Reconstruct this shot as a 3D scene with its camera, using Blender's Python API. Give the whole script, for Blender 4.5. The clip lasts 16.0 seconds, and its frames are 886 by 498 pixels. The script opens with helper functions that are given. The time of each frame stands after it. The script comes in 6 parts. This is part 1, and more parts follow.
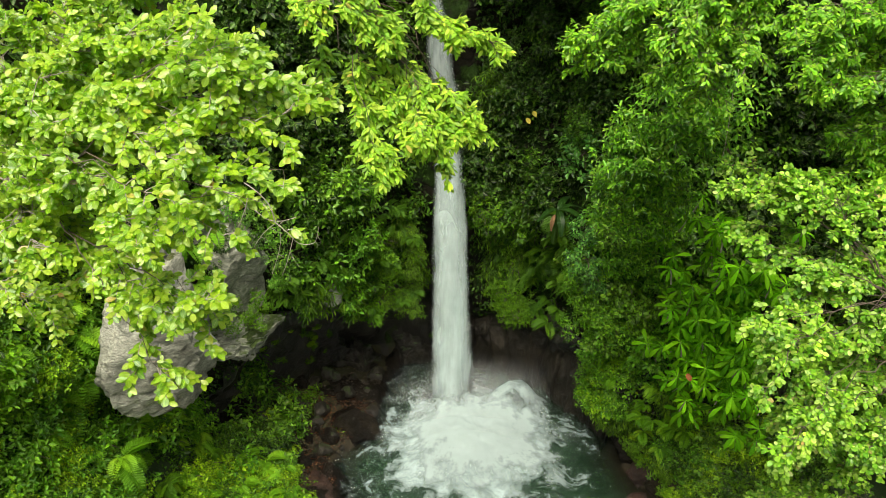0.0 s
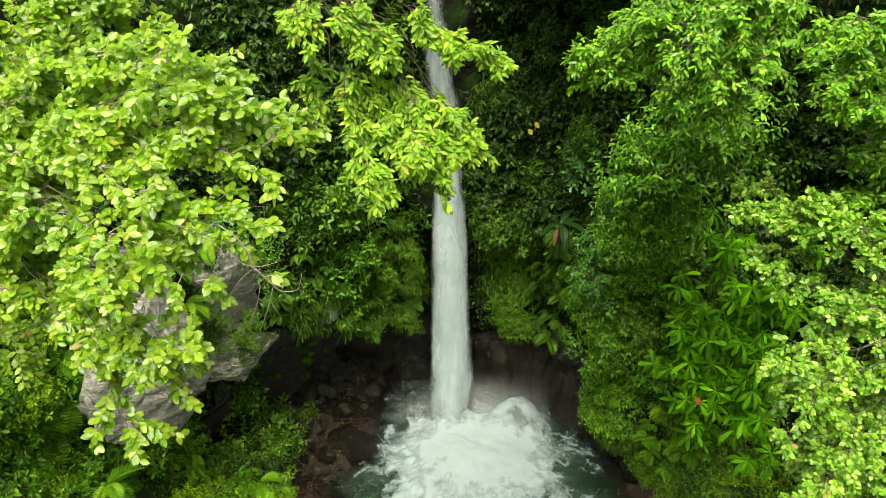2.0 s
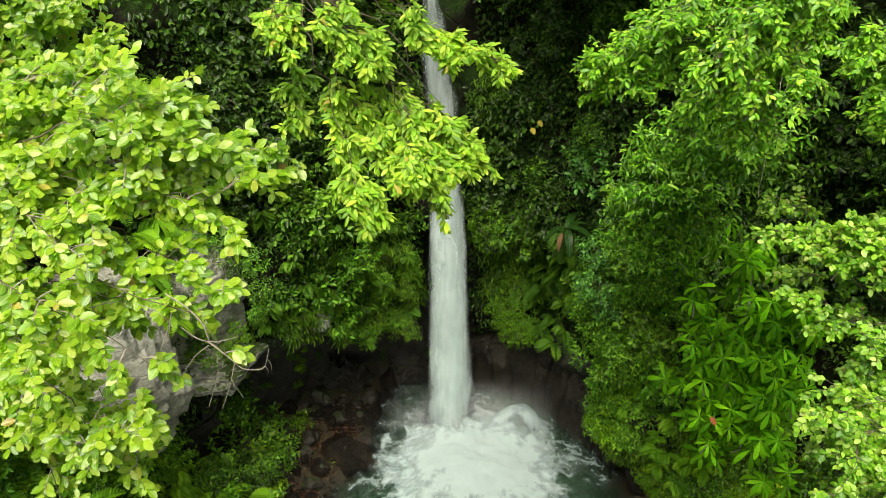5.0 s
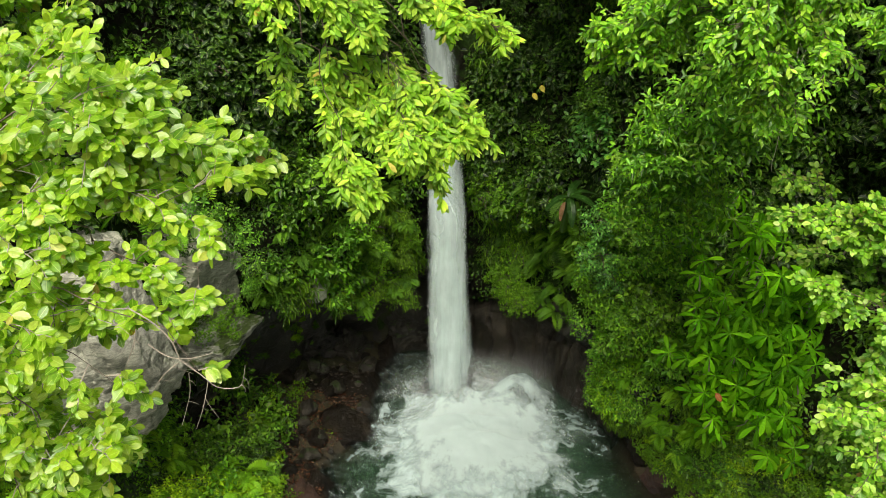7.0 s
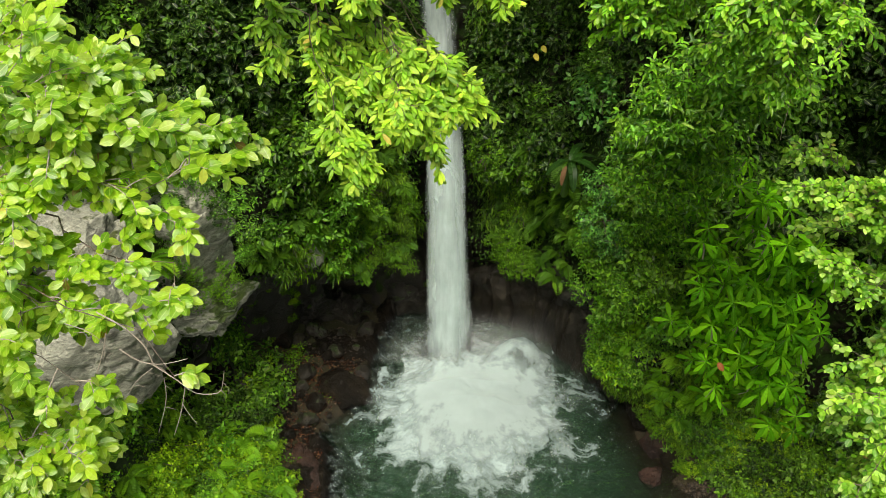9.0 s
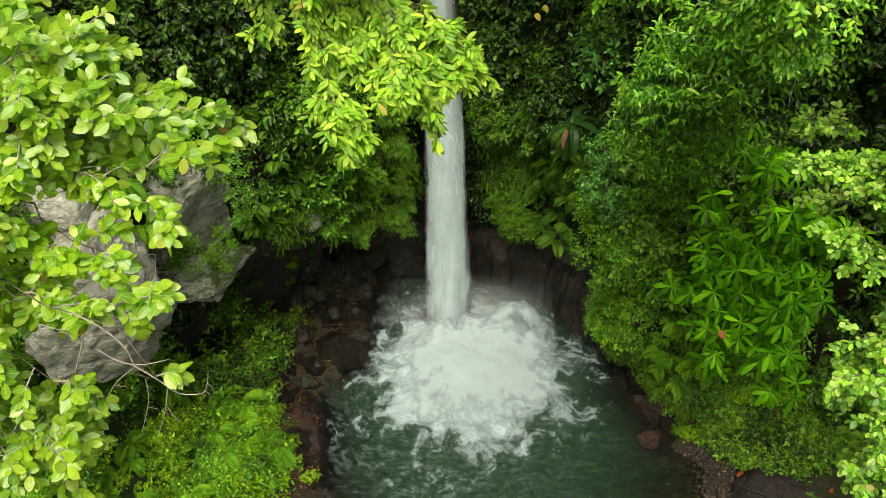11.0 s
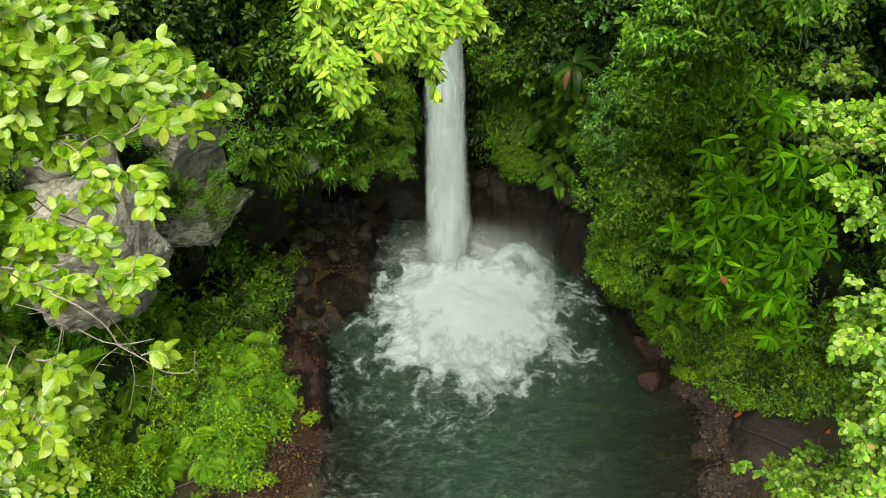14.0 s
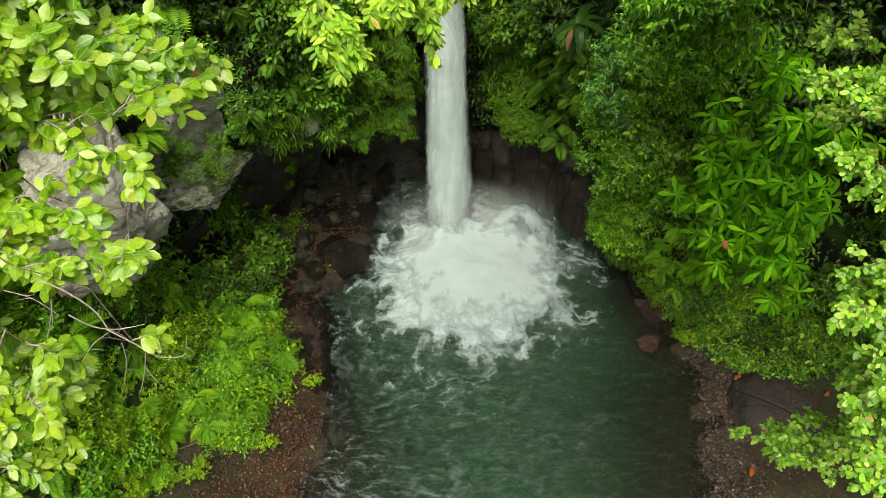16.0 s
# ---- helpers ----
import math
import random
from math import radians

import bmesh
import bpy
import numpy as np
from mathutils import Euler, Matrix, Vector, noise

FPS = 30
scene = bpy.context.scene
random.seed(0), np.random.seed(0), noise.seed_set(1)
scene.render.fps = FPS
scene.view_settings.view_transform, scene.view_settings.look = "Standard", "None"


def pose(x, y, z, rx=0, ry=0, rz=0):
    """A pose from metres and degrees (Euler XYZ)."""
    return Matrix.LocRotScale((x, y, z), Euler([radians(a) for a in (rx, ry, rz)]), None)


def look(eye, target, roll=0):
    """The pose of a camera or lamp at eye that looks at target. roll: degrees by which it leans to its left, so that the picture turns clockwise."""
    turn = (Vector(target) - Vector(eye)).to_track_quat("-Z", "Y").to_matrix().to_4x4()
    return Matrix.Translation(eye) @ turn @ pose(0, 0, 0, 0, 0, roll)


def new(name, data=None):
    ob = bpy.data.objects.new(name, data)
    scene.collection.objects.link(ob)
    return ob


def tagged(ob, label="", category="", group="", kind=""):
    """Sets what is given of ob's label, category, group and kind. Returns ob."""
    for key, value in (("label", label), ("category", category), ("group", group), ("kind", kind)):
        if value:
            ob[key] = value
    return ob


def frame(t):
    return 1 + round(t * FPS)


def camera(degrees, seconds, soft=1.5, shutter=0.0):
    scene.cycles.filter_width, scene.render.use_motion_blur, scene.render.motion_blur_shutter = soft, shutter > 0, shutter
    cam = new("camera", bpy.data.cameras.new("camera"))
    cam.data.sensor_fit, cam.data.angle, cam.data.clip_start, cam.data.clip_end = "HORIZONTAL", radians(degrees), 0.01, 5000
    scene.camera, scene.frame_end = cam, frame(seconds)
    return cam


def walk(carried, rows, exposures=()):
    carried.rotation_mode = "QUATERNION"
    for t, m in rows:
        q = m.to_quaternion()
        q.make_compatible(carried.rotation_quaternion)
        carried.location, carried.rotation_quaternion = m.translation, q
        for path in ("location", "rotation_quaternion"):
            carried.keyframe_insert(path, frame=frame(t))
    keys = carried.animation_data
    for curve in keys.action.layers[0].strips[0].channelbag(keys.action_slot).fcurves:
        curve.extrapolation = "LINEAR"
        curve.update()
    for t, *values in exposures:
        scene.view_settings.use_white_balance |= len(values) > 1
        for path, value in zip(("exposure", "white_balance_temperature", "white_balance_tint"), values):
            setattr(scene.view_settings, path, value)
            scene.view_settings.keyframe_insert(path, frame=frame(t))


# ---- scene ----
cam = camera(55.0, 16.0, soft=0.7)
PATH = [
    (0, 0.000, -0.000, 17.009, 63.46, -0.28, 0.28),
    (0.5, 0.006, 0.207, 17.003, 63.47, -0.29, 0.29),
    (1, 0.012, 0.415, 16.999, 63.51, -0.28, 0.30),
    (1.5, 0.018, 0.632, 17.000, 63.51, -0.25, 0.29),
    (2, 0.022, 0.853, 17.009, 63.51, -0.21, 0.26),
    (2.5, 0.032, 1.078, 17.019, 63.52, -0.17, 0.24),
    (3, 0.035, 1.313, 17.021, 63.53, -0.14, 0.21),
    (3.5, 0.032, 1.543, 17.017, 63.54, -0.12, 0.17),
    (4, 0.031, 1.765, 17.014, 63.32, -0.10, 0.13),
    (4.5, 0.032, 1.980, 17.012, 62.86, -0.09, 0.10),
    (5, 0.036, 2.183, 17.011, 62.24, -0.07, 0.08),
    (5.5, 0.043, 2.373, 17.010, 61.52, -0.06, 0.07),
    (6, 0.051, 2.546, 17.009, 60.78, -0.03, 0.07),
    (6.5, 0.061, 2.700, 17.008, 60.07, 0.00, 0.06),
    (7, 0.071, 2.833, 17.009, 59.34, 0.02, 0.05),
    (7.5, 0.078, 2.964, 17.013, 58.59, 0.03, 0.03),
    (8, 0.091, 3.082, 17.013, 57.83, 0.03, 0.06),
    (8.5, 0.104, 3.190, 17.015, 57.05, 0.03, 0.08),
    (9, 0.116, 3.280, 17.025, 56.28, 0.03, 0.09),
    (9.5, 0.126, 3.368, 17.034, 55.52, 0.02, 0.09),
    (10, 0.133, 3.456, 17.041, 54.77, 0.02, 0.10),
    (10.5, 0.140, 3.540, 17.048, 54.02, 0.02, 0.11),
    (11, 0.146, 3.615, 17.056, 53.27, 0.03, 0.11),
    (11.5, 0.153, 3.678, 17.067, 52.52, 0.04, 0.11),
    (12, 0.160, 3.728, 17.079, 51.76, 0.06, 0.11),
    (12.5, 0.169, 3.773, 17.087, 51.03, 0.08, 0.12),
    (13, 0.173, 3.821, 17.092, 50.29, 0.11, 0.12),
    (13.5, 0.176, 3.866, 17.095, 49.56, 0.13, 0.12),
    (14, 0.180, 3.911, 17.098, 48.82, 0.14, 0.13),
    (14.5, 0.189, 3.952, 17.102, 48.07, 0.15, 0.16),
    (15, 0.197, 3.989, 17.113, 47.33, 0.19, 0.18),
    (15.5, 0.204, 4.029, 17.124, 46.61, 0.23, 0.19),
    (16, 0.217, 4.065, 17.140, 45.96, 0.26, 0.22),
]
walk(cam, [(r[0], pose(*r[1:])) for r in PATH], exposures=[(0, 0.4), (4, 0.38), (8, 0.27), (12, 0.24), (16, 0.27)])

# ---------------------------------------------------------------- light
world = bpy.data.worlds.new("overcast_sky")
scene.world = world
world.use_nodes = True
wt = world.node_tree
sky = wt.nodes.new("ShaderNodeTexSky")
sky.sky_type = "NISHITA"
sky.sun_disc = False
sky.sun_elevation = radians(61)
sky.sun_rotation = radians(187)
sky.air_density, sky.dust_density, sky.ozone_density = 0.7, 8.0, 0.3
wt.links.new(sky.outputs[0], wt.nodes["Background"].inputs[0])
wt.nodes["Background"].inputs[1].default_value = 0.13
sun = new("sun", bpy.data.lights.new("sun", "SUN"))
sun.data.energy = 3.4
sun.data.angle = radians(38)
sun.data.color = (1.0, 0.95, 0.82)
sun.matrix_world = look((-2.0, -16.0, 29.0), (0, 0, 0))

# ---------------------------------------------------------------- materials
RNG = np.random.default_rng(7)


def material(name):
    m = bpy.data.materials.new(name)
    m.use_nodes = True
    m.node_tree.nodes.clear()
    return m, m.node_tree


def node(nt, kind, props=None, **sockets):
    n = nt.nodes.new(kind)
    props = props or {}
    if "data_type" in props:
        n.data_type, n.blend_type = props["data_type"], props["blend_type"]
    if "operation" in props:
        n.operation = props["operation"]
    if "use_clamp" in props:
        n.use_clamp = props["use_clamp"]
    if "feature" in props:
        n.feature = props["feature"]
    if "bands_direction" in props:
        n.bands_direction = props["bands_direction"]
    for k, v in sockets.items():
        key = int(k[1:]) if k[0] == "i" and k[1:].isdigit() else k.replace("_", " ")
        s = n.inputs[key]
        if isinstance(v, bpy.types.NodeSocket):
            nt.links.new(v, s)
        else:
            s.default_value = v
    return n


def noise_tex(nt, vec, scale, detail=4.0, rough=0.6, kind="ShaderNodeTexNoise"):
    return node(nt, kind, Vector=vec, Scale=scale, Detail=detail, Roughness=rough).outputs[0]


def ramp(nt, fac, stops, mode="LINEAR"):
    r = node(nt, "ShaderNodeValToRGB", i0=fac)
    r.color_ramp.interpolation = mode
    e = r.color_ramp.elements
    while len(e) < len(stops):
        e.new(0.5)
    for el, (p, c) in zip(e, stops):
        el.position = p
        el.color = (*c, 1) if len(c) == 3 else c
    return r.outputs[0]


def mixc(nt, fac, a, b, blend="MIX"):
    n = node(nt, "ShaderNodeMix", {"data_type": "RGBA", "blend_type": blend})
    for s, v in ((n.inputs[0], fac), (n.inputs[6], a), (n.inputs[7], b)):
        if isinstance(v, bpy.types.NodeSocket):
            nt.links.new(v, s)
        elif s.type == "RGBA":
            s.default_value = (*v, 1)
        else:
            s.default_value = v
    return n.outputs[2]


def maths(nt, op, a, b=0.0, clamp=False):
    n = node(nt, "ShaderNodeMath", {"operation": op, "use_clamp": clamp}, i0=a, i1=b)
    return n.outputs[0]


def leaf_material(name, stops, translucent=0.35, rough=0.42, rib=(0.30, 0.42, 0.10), per_object=False, gloss=0.22, spread=0.0):
    """Green leaves: each leaf takes its own shade, with a paler rib and fine mottling."""
    m, nt = material(name)
    geo = node(nt, "ShaderNodeNewGeometry")
    tex = node(nt, "ShaderNodeTexCoord")
    pick = node(nt, "ShaderNodeObjectInfo").outputs["Random"] if per_object else geo.outputs["Random Per Island"]
    base = ramp(nt, pick, stops)
    # Wider dark and bright leaf tones stand in for light contrast among leaves.
    if spread:
        other = maths(nt, "FRACT", maths(nt, "MULTIPLY", pick, 17.37))
        base = mixc(nt, 1.0, base, ramp(nt, other, [(0.0, (1 - spread,) * 3), (0.6, (1.0, 1.0, 1.0)), (1.0, (1 + 1.5 * spread,) * 3)]), "MULTIPLY")
    patch = noise_tex(nt, geo.outputs["Position"], 0.9, 3)
    base = mixc(nt, 1.0, base, ramp(nt, patch, [(0.3, (0.63, 0.73, 0.66)), (0.7, (1.17, 1.13, 0.84))]), "MULTIPLY")
    fine = noise_tex(nt, geo.outputs["Position"], 45.0, 2)
    base = mixc(nt, 1.0, base, ramp(nt, fine, [(0.3, (0.85, 0.85, 0.85)), (0.7, (1.12, 1.12, 1.12))]), "MULTIPLY")
    sep = node(nt, "ShaderNodeSeparateXYZ", i0=tex.outputs["UV"])
    off = maths(nt, "ABSOLUTE", maths(nt, "SUBTRACT", sep.outputs[1], 0.5))
    line = maths(nt, "LESS_THAN", off, 0.035)
    base = mixc(nt, maths(nt, "MULTIPLY", line, 0.55), base, rib)
    p = node(nt, "ShaderNodeBsdfPrincipled", Base_Color=base, Roughness=rough)
    p.inputs["Specular IOR Level"].default_value = gloss
    veins = node(nt, "ShaderNodeTexWave", {"bands_direction": "X"}, Vector=tex.outputs["UV"], Scale=5.0, Distortion=1.5)
    bump = node(nt, "ShaderNodeBump", Strength=0.12, Distance=0.01, Height=veins.outputs[1])
    nt.links.new(bump.outputs[0], p.inputs["Normal"])
    t = node(nt, "ShaderNodeBsdfTranslucent", Color=mixc(nt, 1.0, base, (1.25, 1.3, 0.55), "MULTIPLY"))
    mix = node(nt, "ShaderNodeMixShader", i0=translucent, i1=p.outputs[0], i2=t.outputs[0])
    node(nt, "ShaderNodeOutputMaterial", Surface=mix.outputs[0])
    return m


def rock_material(name, dark, mid, light, moss=0.0, moss_colour=(0.06, 0.10, 0.015), wet=0.5, scale=1.0, streak=0.0, seams=0.8, shine=0.5):
    m, nt = material(name)
    geo = node(nt, "ShaderNodeNewGeometry")
    pos = geo.outputs["Position"]
    warp = node(nt, "ShaderNodeMapping", Vector=pos)
    warp.inputs["Scale"].default_value = (1, 1, 1 + streak)
    warp.inputs["Rotation"].default_value = (0.35, 0.5, 0.2)
    v = warp.outputs[0]
    big = noise_tex(nt, v, 0.8 * scale, 6, 0.65)
    small = noise_tex(nt, v, 9.0 * scale, 5, 0.7)
    base = ramp(nt, big, [(0.28, dark), (0.5, mid), (0.74, light)])
    base = mixc(nt, 1.0, base, ramp(nt, small, [(0.3, (0.55, 0.55, 0.55)), (0.72, (1.45, 1.42, 1.38))]), "MULTIPLY")
    crack = node(nt, "ShaderNodeTexVoronoi", {"feature": "DISTANCE_TO_EDGE"}, Vector=mixc(nt, 0.12, v, node(nt, "ShaderNodeTexNoise", Vector=v, Scale=2.2 * scale).outputs[1]), Scale=1.6 * scale)
    seam = ramp(nt, crack.outputs[0], [(0.0, (0.25, 0.25, 0.25)), (0.035, (1, 1, 1))])
    base = mixc(nt, seams, base, seam, "MULTIPLY")
    if moss > 0:
        up = node(nt, "ShaderNodeSeparateXYZ", i0=geo.outputs["Normal"]).outputs[2]
        spots = noise_tex(nt, pos, 1.7, 7, 0.72)
        grow = maths(nt, "ADD", maths(nt, "MULTIPLY", up, 0.22), spots)
        mask = ramp(nt, grow, [(0.93 - 0.6 * moss, (0, 0, 0)), (1.03 - 0.6 * moss, (1, 1, 1))])
        green = mixc(nt, 1.0, moss_colour, ramp(nt, small, [(0.3, (0.5, 0.55, 0.5)), (0.7, (1.6, 1.5, 1.3))]), "MULTIPLY")
        base = mixc(nt, mask, base, green)
    p = node(nt, "ShaderNodeBsdfPrincipled", Base_Color=base)
    p.inputs["Specular IOR Level"].default_value = shine
    nt.links.new(ramp(nt, small, [(0.3, (0.75 - 0.5 * wet,) * 3), (0.75, (0.95 - 0.35 * wet,) * 3)]), p.inputs["Roughness"])
    height = maths(nt, "ADD", maths(nt, "MULTIPLY", small, 0.5), maths(nt, "MULTIPLY", big, 1.2))
    height = maths(nt, "ADD", height, maths(nt, "MULTIPLY", seam, 0.3 * seams))
    bump = node(nt, "ShaderNodeBump", Strength=1.0, Distance=0.12, Height=height)
    nt.links.new(bump.outputs[0], p.inputs["Normal"])
    node(nt, "ShaderNodeOutputMaterial", Surface=p.outputs[0])
    return m


def plain_material(name, a, b, scale=8.0, rough=0.8, per_island=False, bump=0.3):
    m, nt = material(name)
    geo = node(nt, "ShaderNodeNewGeometry")
    n1 = noise_tex(nt, geo.outputs["Position"], scale, 5, 0.65)
    base = ramp(nt, n1, [(0.3, a), (0.7, b)])
    if per_island:
        base = mixc(nt, 1.0, base, ramp(nt, geo.outputs["Random Per Island"], [(0, (0.35, 0.33, 0.30)), (0.6, (1, 0.97, 0.92)), (0.88, (1.7, 1.65, 1.55)), (1, (3.4, 3.3, 3.1))]), "MULTIPLY")
    p = node(nt, "ShaderNodeBsdfPrincipled", Base_Color=base, Roughness=rough)
    b_ = node(nt, "ShaderNodeBump", Strength=bump, Distance=0.02, Height=noise_tex(nt, geo.outputs["Position"], scale * 4, 4))
    nt.links.new(b_.outputs[0], p.inputs["Normal"])
    node(nt, "ShaderNodeOutputMaterial", Surface=p.outputs[0])
    return m


LEAF_SUN = leaf_material("leaf_sunlit", [(0, (0.130, 0.305, 0.011)), (0.35, (0.290, 0.520, 0.018)), (0.75, (0.420, 0.620, 0.034)), (0.985, (0.480, 0.620, 0.090)), (0.993, (0.547, 0.490, 0.071)), (1, (0.395, 0.226, 0.071))], 0.45, 0.28, (0.50, 0.66, 0.15), gloss=0.75)
LEAF_SUN_ONE = leaf_material("leaf_sunlit_single", [(0, (0.130, 0.305, 0.011)), (0.35, (0.290, 0.520, 0.018)), (0.75, (0.420, 0.620, 0.034)), (0.985, (0.480, 0.620, 0.090)), (0.993, (0.547, 0.490, 0.071)), (1, (0.395, 0.226, 0.071))], 0.45, 0.28, (0.50, 0.66, 0.15), True, gloss=0.75)
LEAF_OVER = leaf_material("leaf_overhang", [(0, (0.163, 0.363, 0.023)), (0.5, (0.326, 0.588, 0.035)), (0.988, (0.544, 0.722, 0.077)), (1, (0.678, 0.450, 0.117))], 0.34, spread=0.3, gloss=0.3)
LEAF_RIGHT = leaf_material("leaf_fresh", [(0, (0.075, 0.240, 0.012)), (0.5, (0.195, 0.480, 0.019)), (0.9, (0.350, 0.640, 0.034)), (1, (0.473, 0.690, 0.090))], 0.34, 0.30, spread=0.35, gloss=0.35)
LEAF_GLOSSY = leaf_material("leaf_glossy", [(0, (0.040, 0.150, 0.008)), (0.5, (0.130, 0.370, 0.014)), (0.9, (0.270, 0.560, 0.028)), (1, (0.400, 0.640, 0.080))], 0.3, 0.28, gloss=0.4, spread=0.4)
LEAF_PALE = leaf_material("leaf_pale", [(0, (0.069, 0.225, 0.013)), (0.4, (0.194, 0.451, 0.021)), (0.8, (0.374, 0.616, 0.059)), (0.98, (0.498, 0.694, 0.201)), (1, (0.436, 0.282, 0.095))], 0.34, 0.36, spread=0.3, gloss=0.35)
# Green lowered so the shade of gaps and upper wall is in the colour.
LEAF_SHADED = leaf_material("leaf_painted_shade", [(0, (0.006, 0.024, 0.002)), (0.5, (0.022, 0.072, 0.004)), (0.9, (0.062, 0.160, 0.008)), (1, (0.100, 0.195, 0.013))], 0.25, spread=0.5, gloss=0.3)
LEAF_MID = leaf_material("leaf_mid", [(0, (0.018, 0.062, 0.003)), (0.5, (0.066, 0.190, 0.008)), (0.95, (0.160, 0.363, 0.014)), (1, (0.224, 0.353, 0.025))], 0.34, spread=0.5, gloss=0.35)
LEAF_BLUE = leaf_material("leaf_blue_green", [(0, (0.027, 0.109, 0.019)), (0.5, (0.070, 0.236, 0.035)), (1, (0.169, 0.419, 0.062))], 0.28, 0.36, gloss=0.4, spread=0.5)
LEAF_OLIVE = leaf_material("leaf_olive", [(0, (0.045, 0.126, 0.007)), (0.5, (0.126, 0.294, 0.015)), (0.9, (0.238, 0.490, 0.029)), (1, (0.336, 0.546, 0.059))], 0.3, 0.38, gloss=0.35, spread=0.5)
LEAF_LEAFY = leaf_material("leaf_leafy", [(0, (0.059, 0.196, 0.008)), (0.5, (0.117, 0.333, 0.011)), (1, (0.215, 0.483, 0.020))], 0.34, spread=0.45, gloss=0.35)
LEAF_BRIGHT = leaf_material("leaf_bright", [(0, (0.079, 0.235, 0.008)), (0.5, (0.167, 0.396, 0.013)), (1, (0.271, 0.528, 0.023))], 0.35, spread=0.45, gloss=0.35)
LEAF_MOSS = leaf_material("leaf_moss", [(0, (0.041, 0.117, 0.003)), (0.5, (0.112, 0.280, 0.006)), (1, (0.224, 0.443, 0.010))], 0.34, 0.5, spread=0.4)
LEAF_BIG = leaf_material("leaf_big", [(0, (0.057, 0.203, 0.004)), (0.5, (0.132, 0.398, 0.007)), (1, (0.250, 0.608, 0.012))], 0.40, 0.5, (0.16, 0.36, 0.04), True, gloss=0.06, spread=0.4)
LEAF_BANANA = leaf_material("leaf_banana", [(0.0, (0.018, 0.055, 0.008)), (0.5, (0.028, 0.085, 0.012)), (1.0, (0.050, 0.115, 0.014))], 0.3, 0.4, (0.06, 0.14, 0.03), True)
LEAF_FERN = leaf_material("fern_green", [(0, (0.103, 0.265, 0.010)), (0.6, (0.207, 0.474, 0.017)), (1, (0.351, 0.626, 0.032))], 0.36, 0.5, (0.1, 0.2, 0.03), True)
# Darker copy of the fern green, with shade put into the colour.
LEAF_FERN_SHADED = leaf_material("fern_painted_shade", [(0, (0.054, 0.137, 0.010)), (0.6, (0.100, 0.241, 0.013)), (1, (0.154, 0.322, 0.020))], 0.32, 0.5, (0.08, 0.15, 0.03), True)
LEAF_LIME = leaf_material("leaf_lime", [(0, (0.110, 0.250, 0.005)), (0.5, (0.280, 0.510, 0.010)), (1, (0.460, 0.660, 0.019))], 0.36, 0.5, spread=0.35)
LEAF_HERB = leaf_material("leaf_herb", [(0, (0.060, 0.180, 0.006)), (0.4, (0.180, 0.410, 0.009)), (0.8, (0.350, 0.610, 0.014)), (1, (0.480, 0.690, 0.022))], 0.36, 0.45, spread=0.35)
LEAF_STRAP = leaf_material("leaf_strap", [(0, (0.032, 0.090, 0.004)), (0.5, (0.095, 0.215, 0.006)), (1, (0.200, 0.360, 0.011))], 0.32, 0.5, spread=0.45)
LEAF_DEAD = leaf_material("leaf_dead", [(0, (0.023, 0.009, 0.005)), (0.4, (0.068, 0.021, 0.010)), (0.8, (0.135, 0.042, 0.019)), (0.88, (0.216, 0.114, 0.056)), (1, (0.284, 0.180, 0.107))], 0.1, 0.5, (0.12, 0.06, 0.04))
LEAF_WITHERED = leaf_material("leaf_withered", [(0.0, (0.13, 0.07, 0.035)), (1.0, (0.18, 0.10, 0.055))], 0.15, 0.6, (0.2, 0.1, 0.05), True)
LEAF_YELLOW = leaf_material("leaf_yellow", [(0.0, (0.42, 0.36, 0.04)), (1.0, (0.55, 0.45, 0.06))], 0.3, 0.5, (0.5, 0.45, 0.1), True)
LEAF_RUST = leaf_material("leaf_rust", [(0.0, (0.300, 0.070, 0.017)), (1.0, (0.420, 0.130, 0.035))], 0.1, 0.5, (0.4, 0.2, 0.1), True)
BARK = plain_material("bark", (0.05, 0.038, 0.026), (0.16, 0.125, 0.09), 11.0, 0.85)
TWIG = plain_material("twig", (0.22, 0.19, 0.14), (0.46, 0.41, 0.33), 30.0, 0.75)
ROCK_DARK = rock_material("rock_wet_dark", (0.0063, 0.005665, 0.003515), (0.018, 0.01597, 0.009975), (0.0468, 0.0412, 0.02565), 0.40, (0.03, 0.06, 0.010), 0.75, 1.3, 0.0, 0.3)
# Wall rock and moss lowered to near black, canopy shade included in the colour.
ROCK_WALL = rock_material("rock_mossy_shaded", (0.007, 0.007, 0.005), (0.017, 0.016, 0.010), (0.035, 0.030, 0.020), 0.75, (0.018, 0.042, 0.006), 0.3, 1.0, shine=0.12)
ROCK_GREY = rock_material("rock_grey", (0.1649, 0.1714, 0.131), (0.3686, 0.3856, 0.3055), (0.5432, 0.5661, 0.4607), 0.32, (0.06, 0.08, 0.015), 0.1, 1.2, 1.1, 0.35)
ROCK_LICHEN = rock_material("rock_lichen", (0.1344, 0.1463, 0.1133), (0.3168, 0.342, 0.2688), (0.48, 0.515, 0.4128), 0.6, (0.05, 0.085, 0.012), 0.3, 1.2, 2.0, 0.3)
# Brown rock, darkened to carry the hollow's shade; rocks in the open share it.
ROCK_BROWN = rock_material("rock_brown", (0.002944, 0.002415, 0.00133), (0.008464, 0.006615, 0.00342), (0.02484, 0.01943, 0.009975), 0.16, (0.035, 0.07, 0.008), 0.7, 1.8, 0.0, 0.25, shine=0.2)
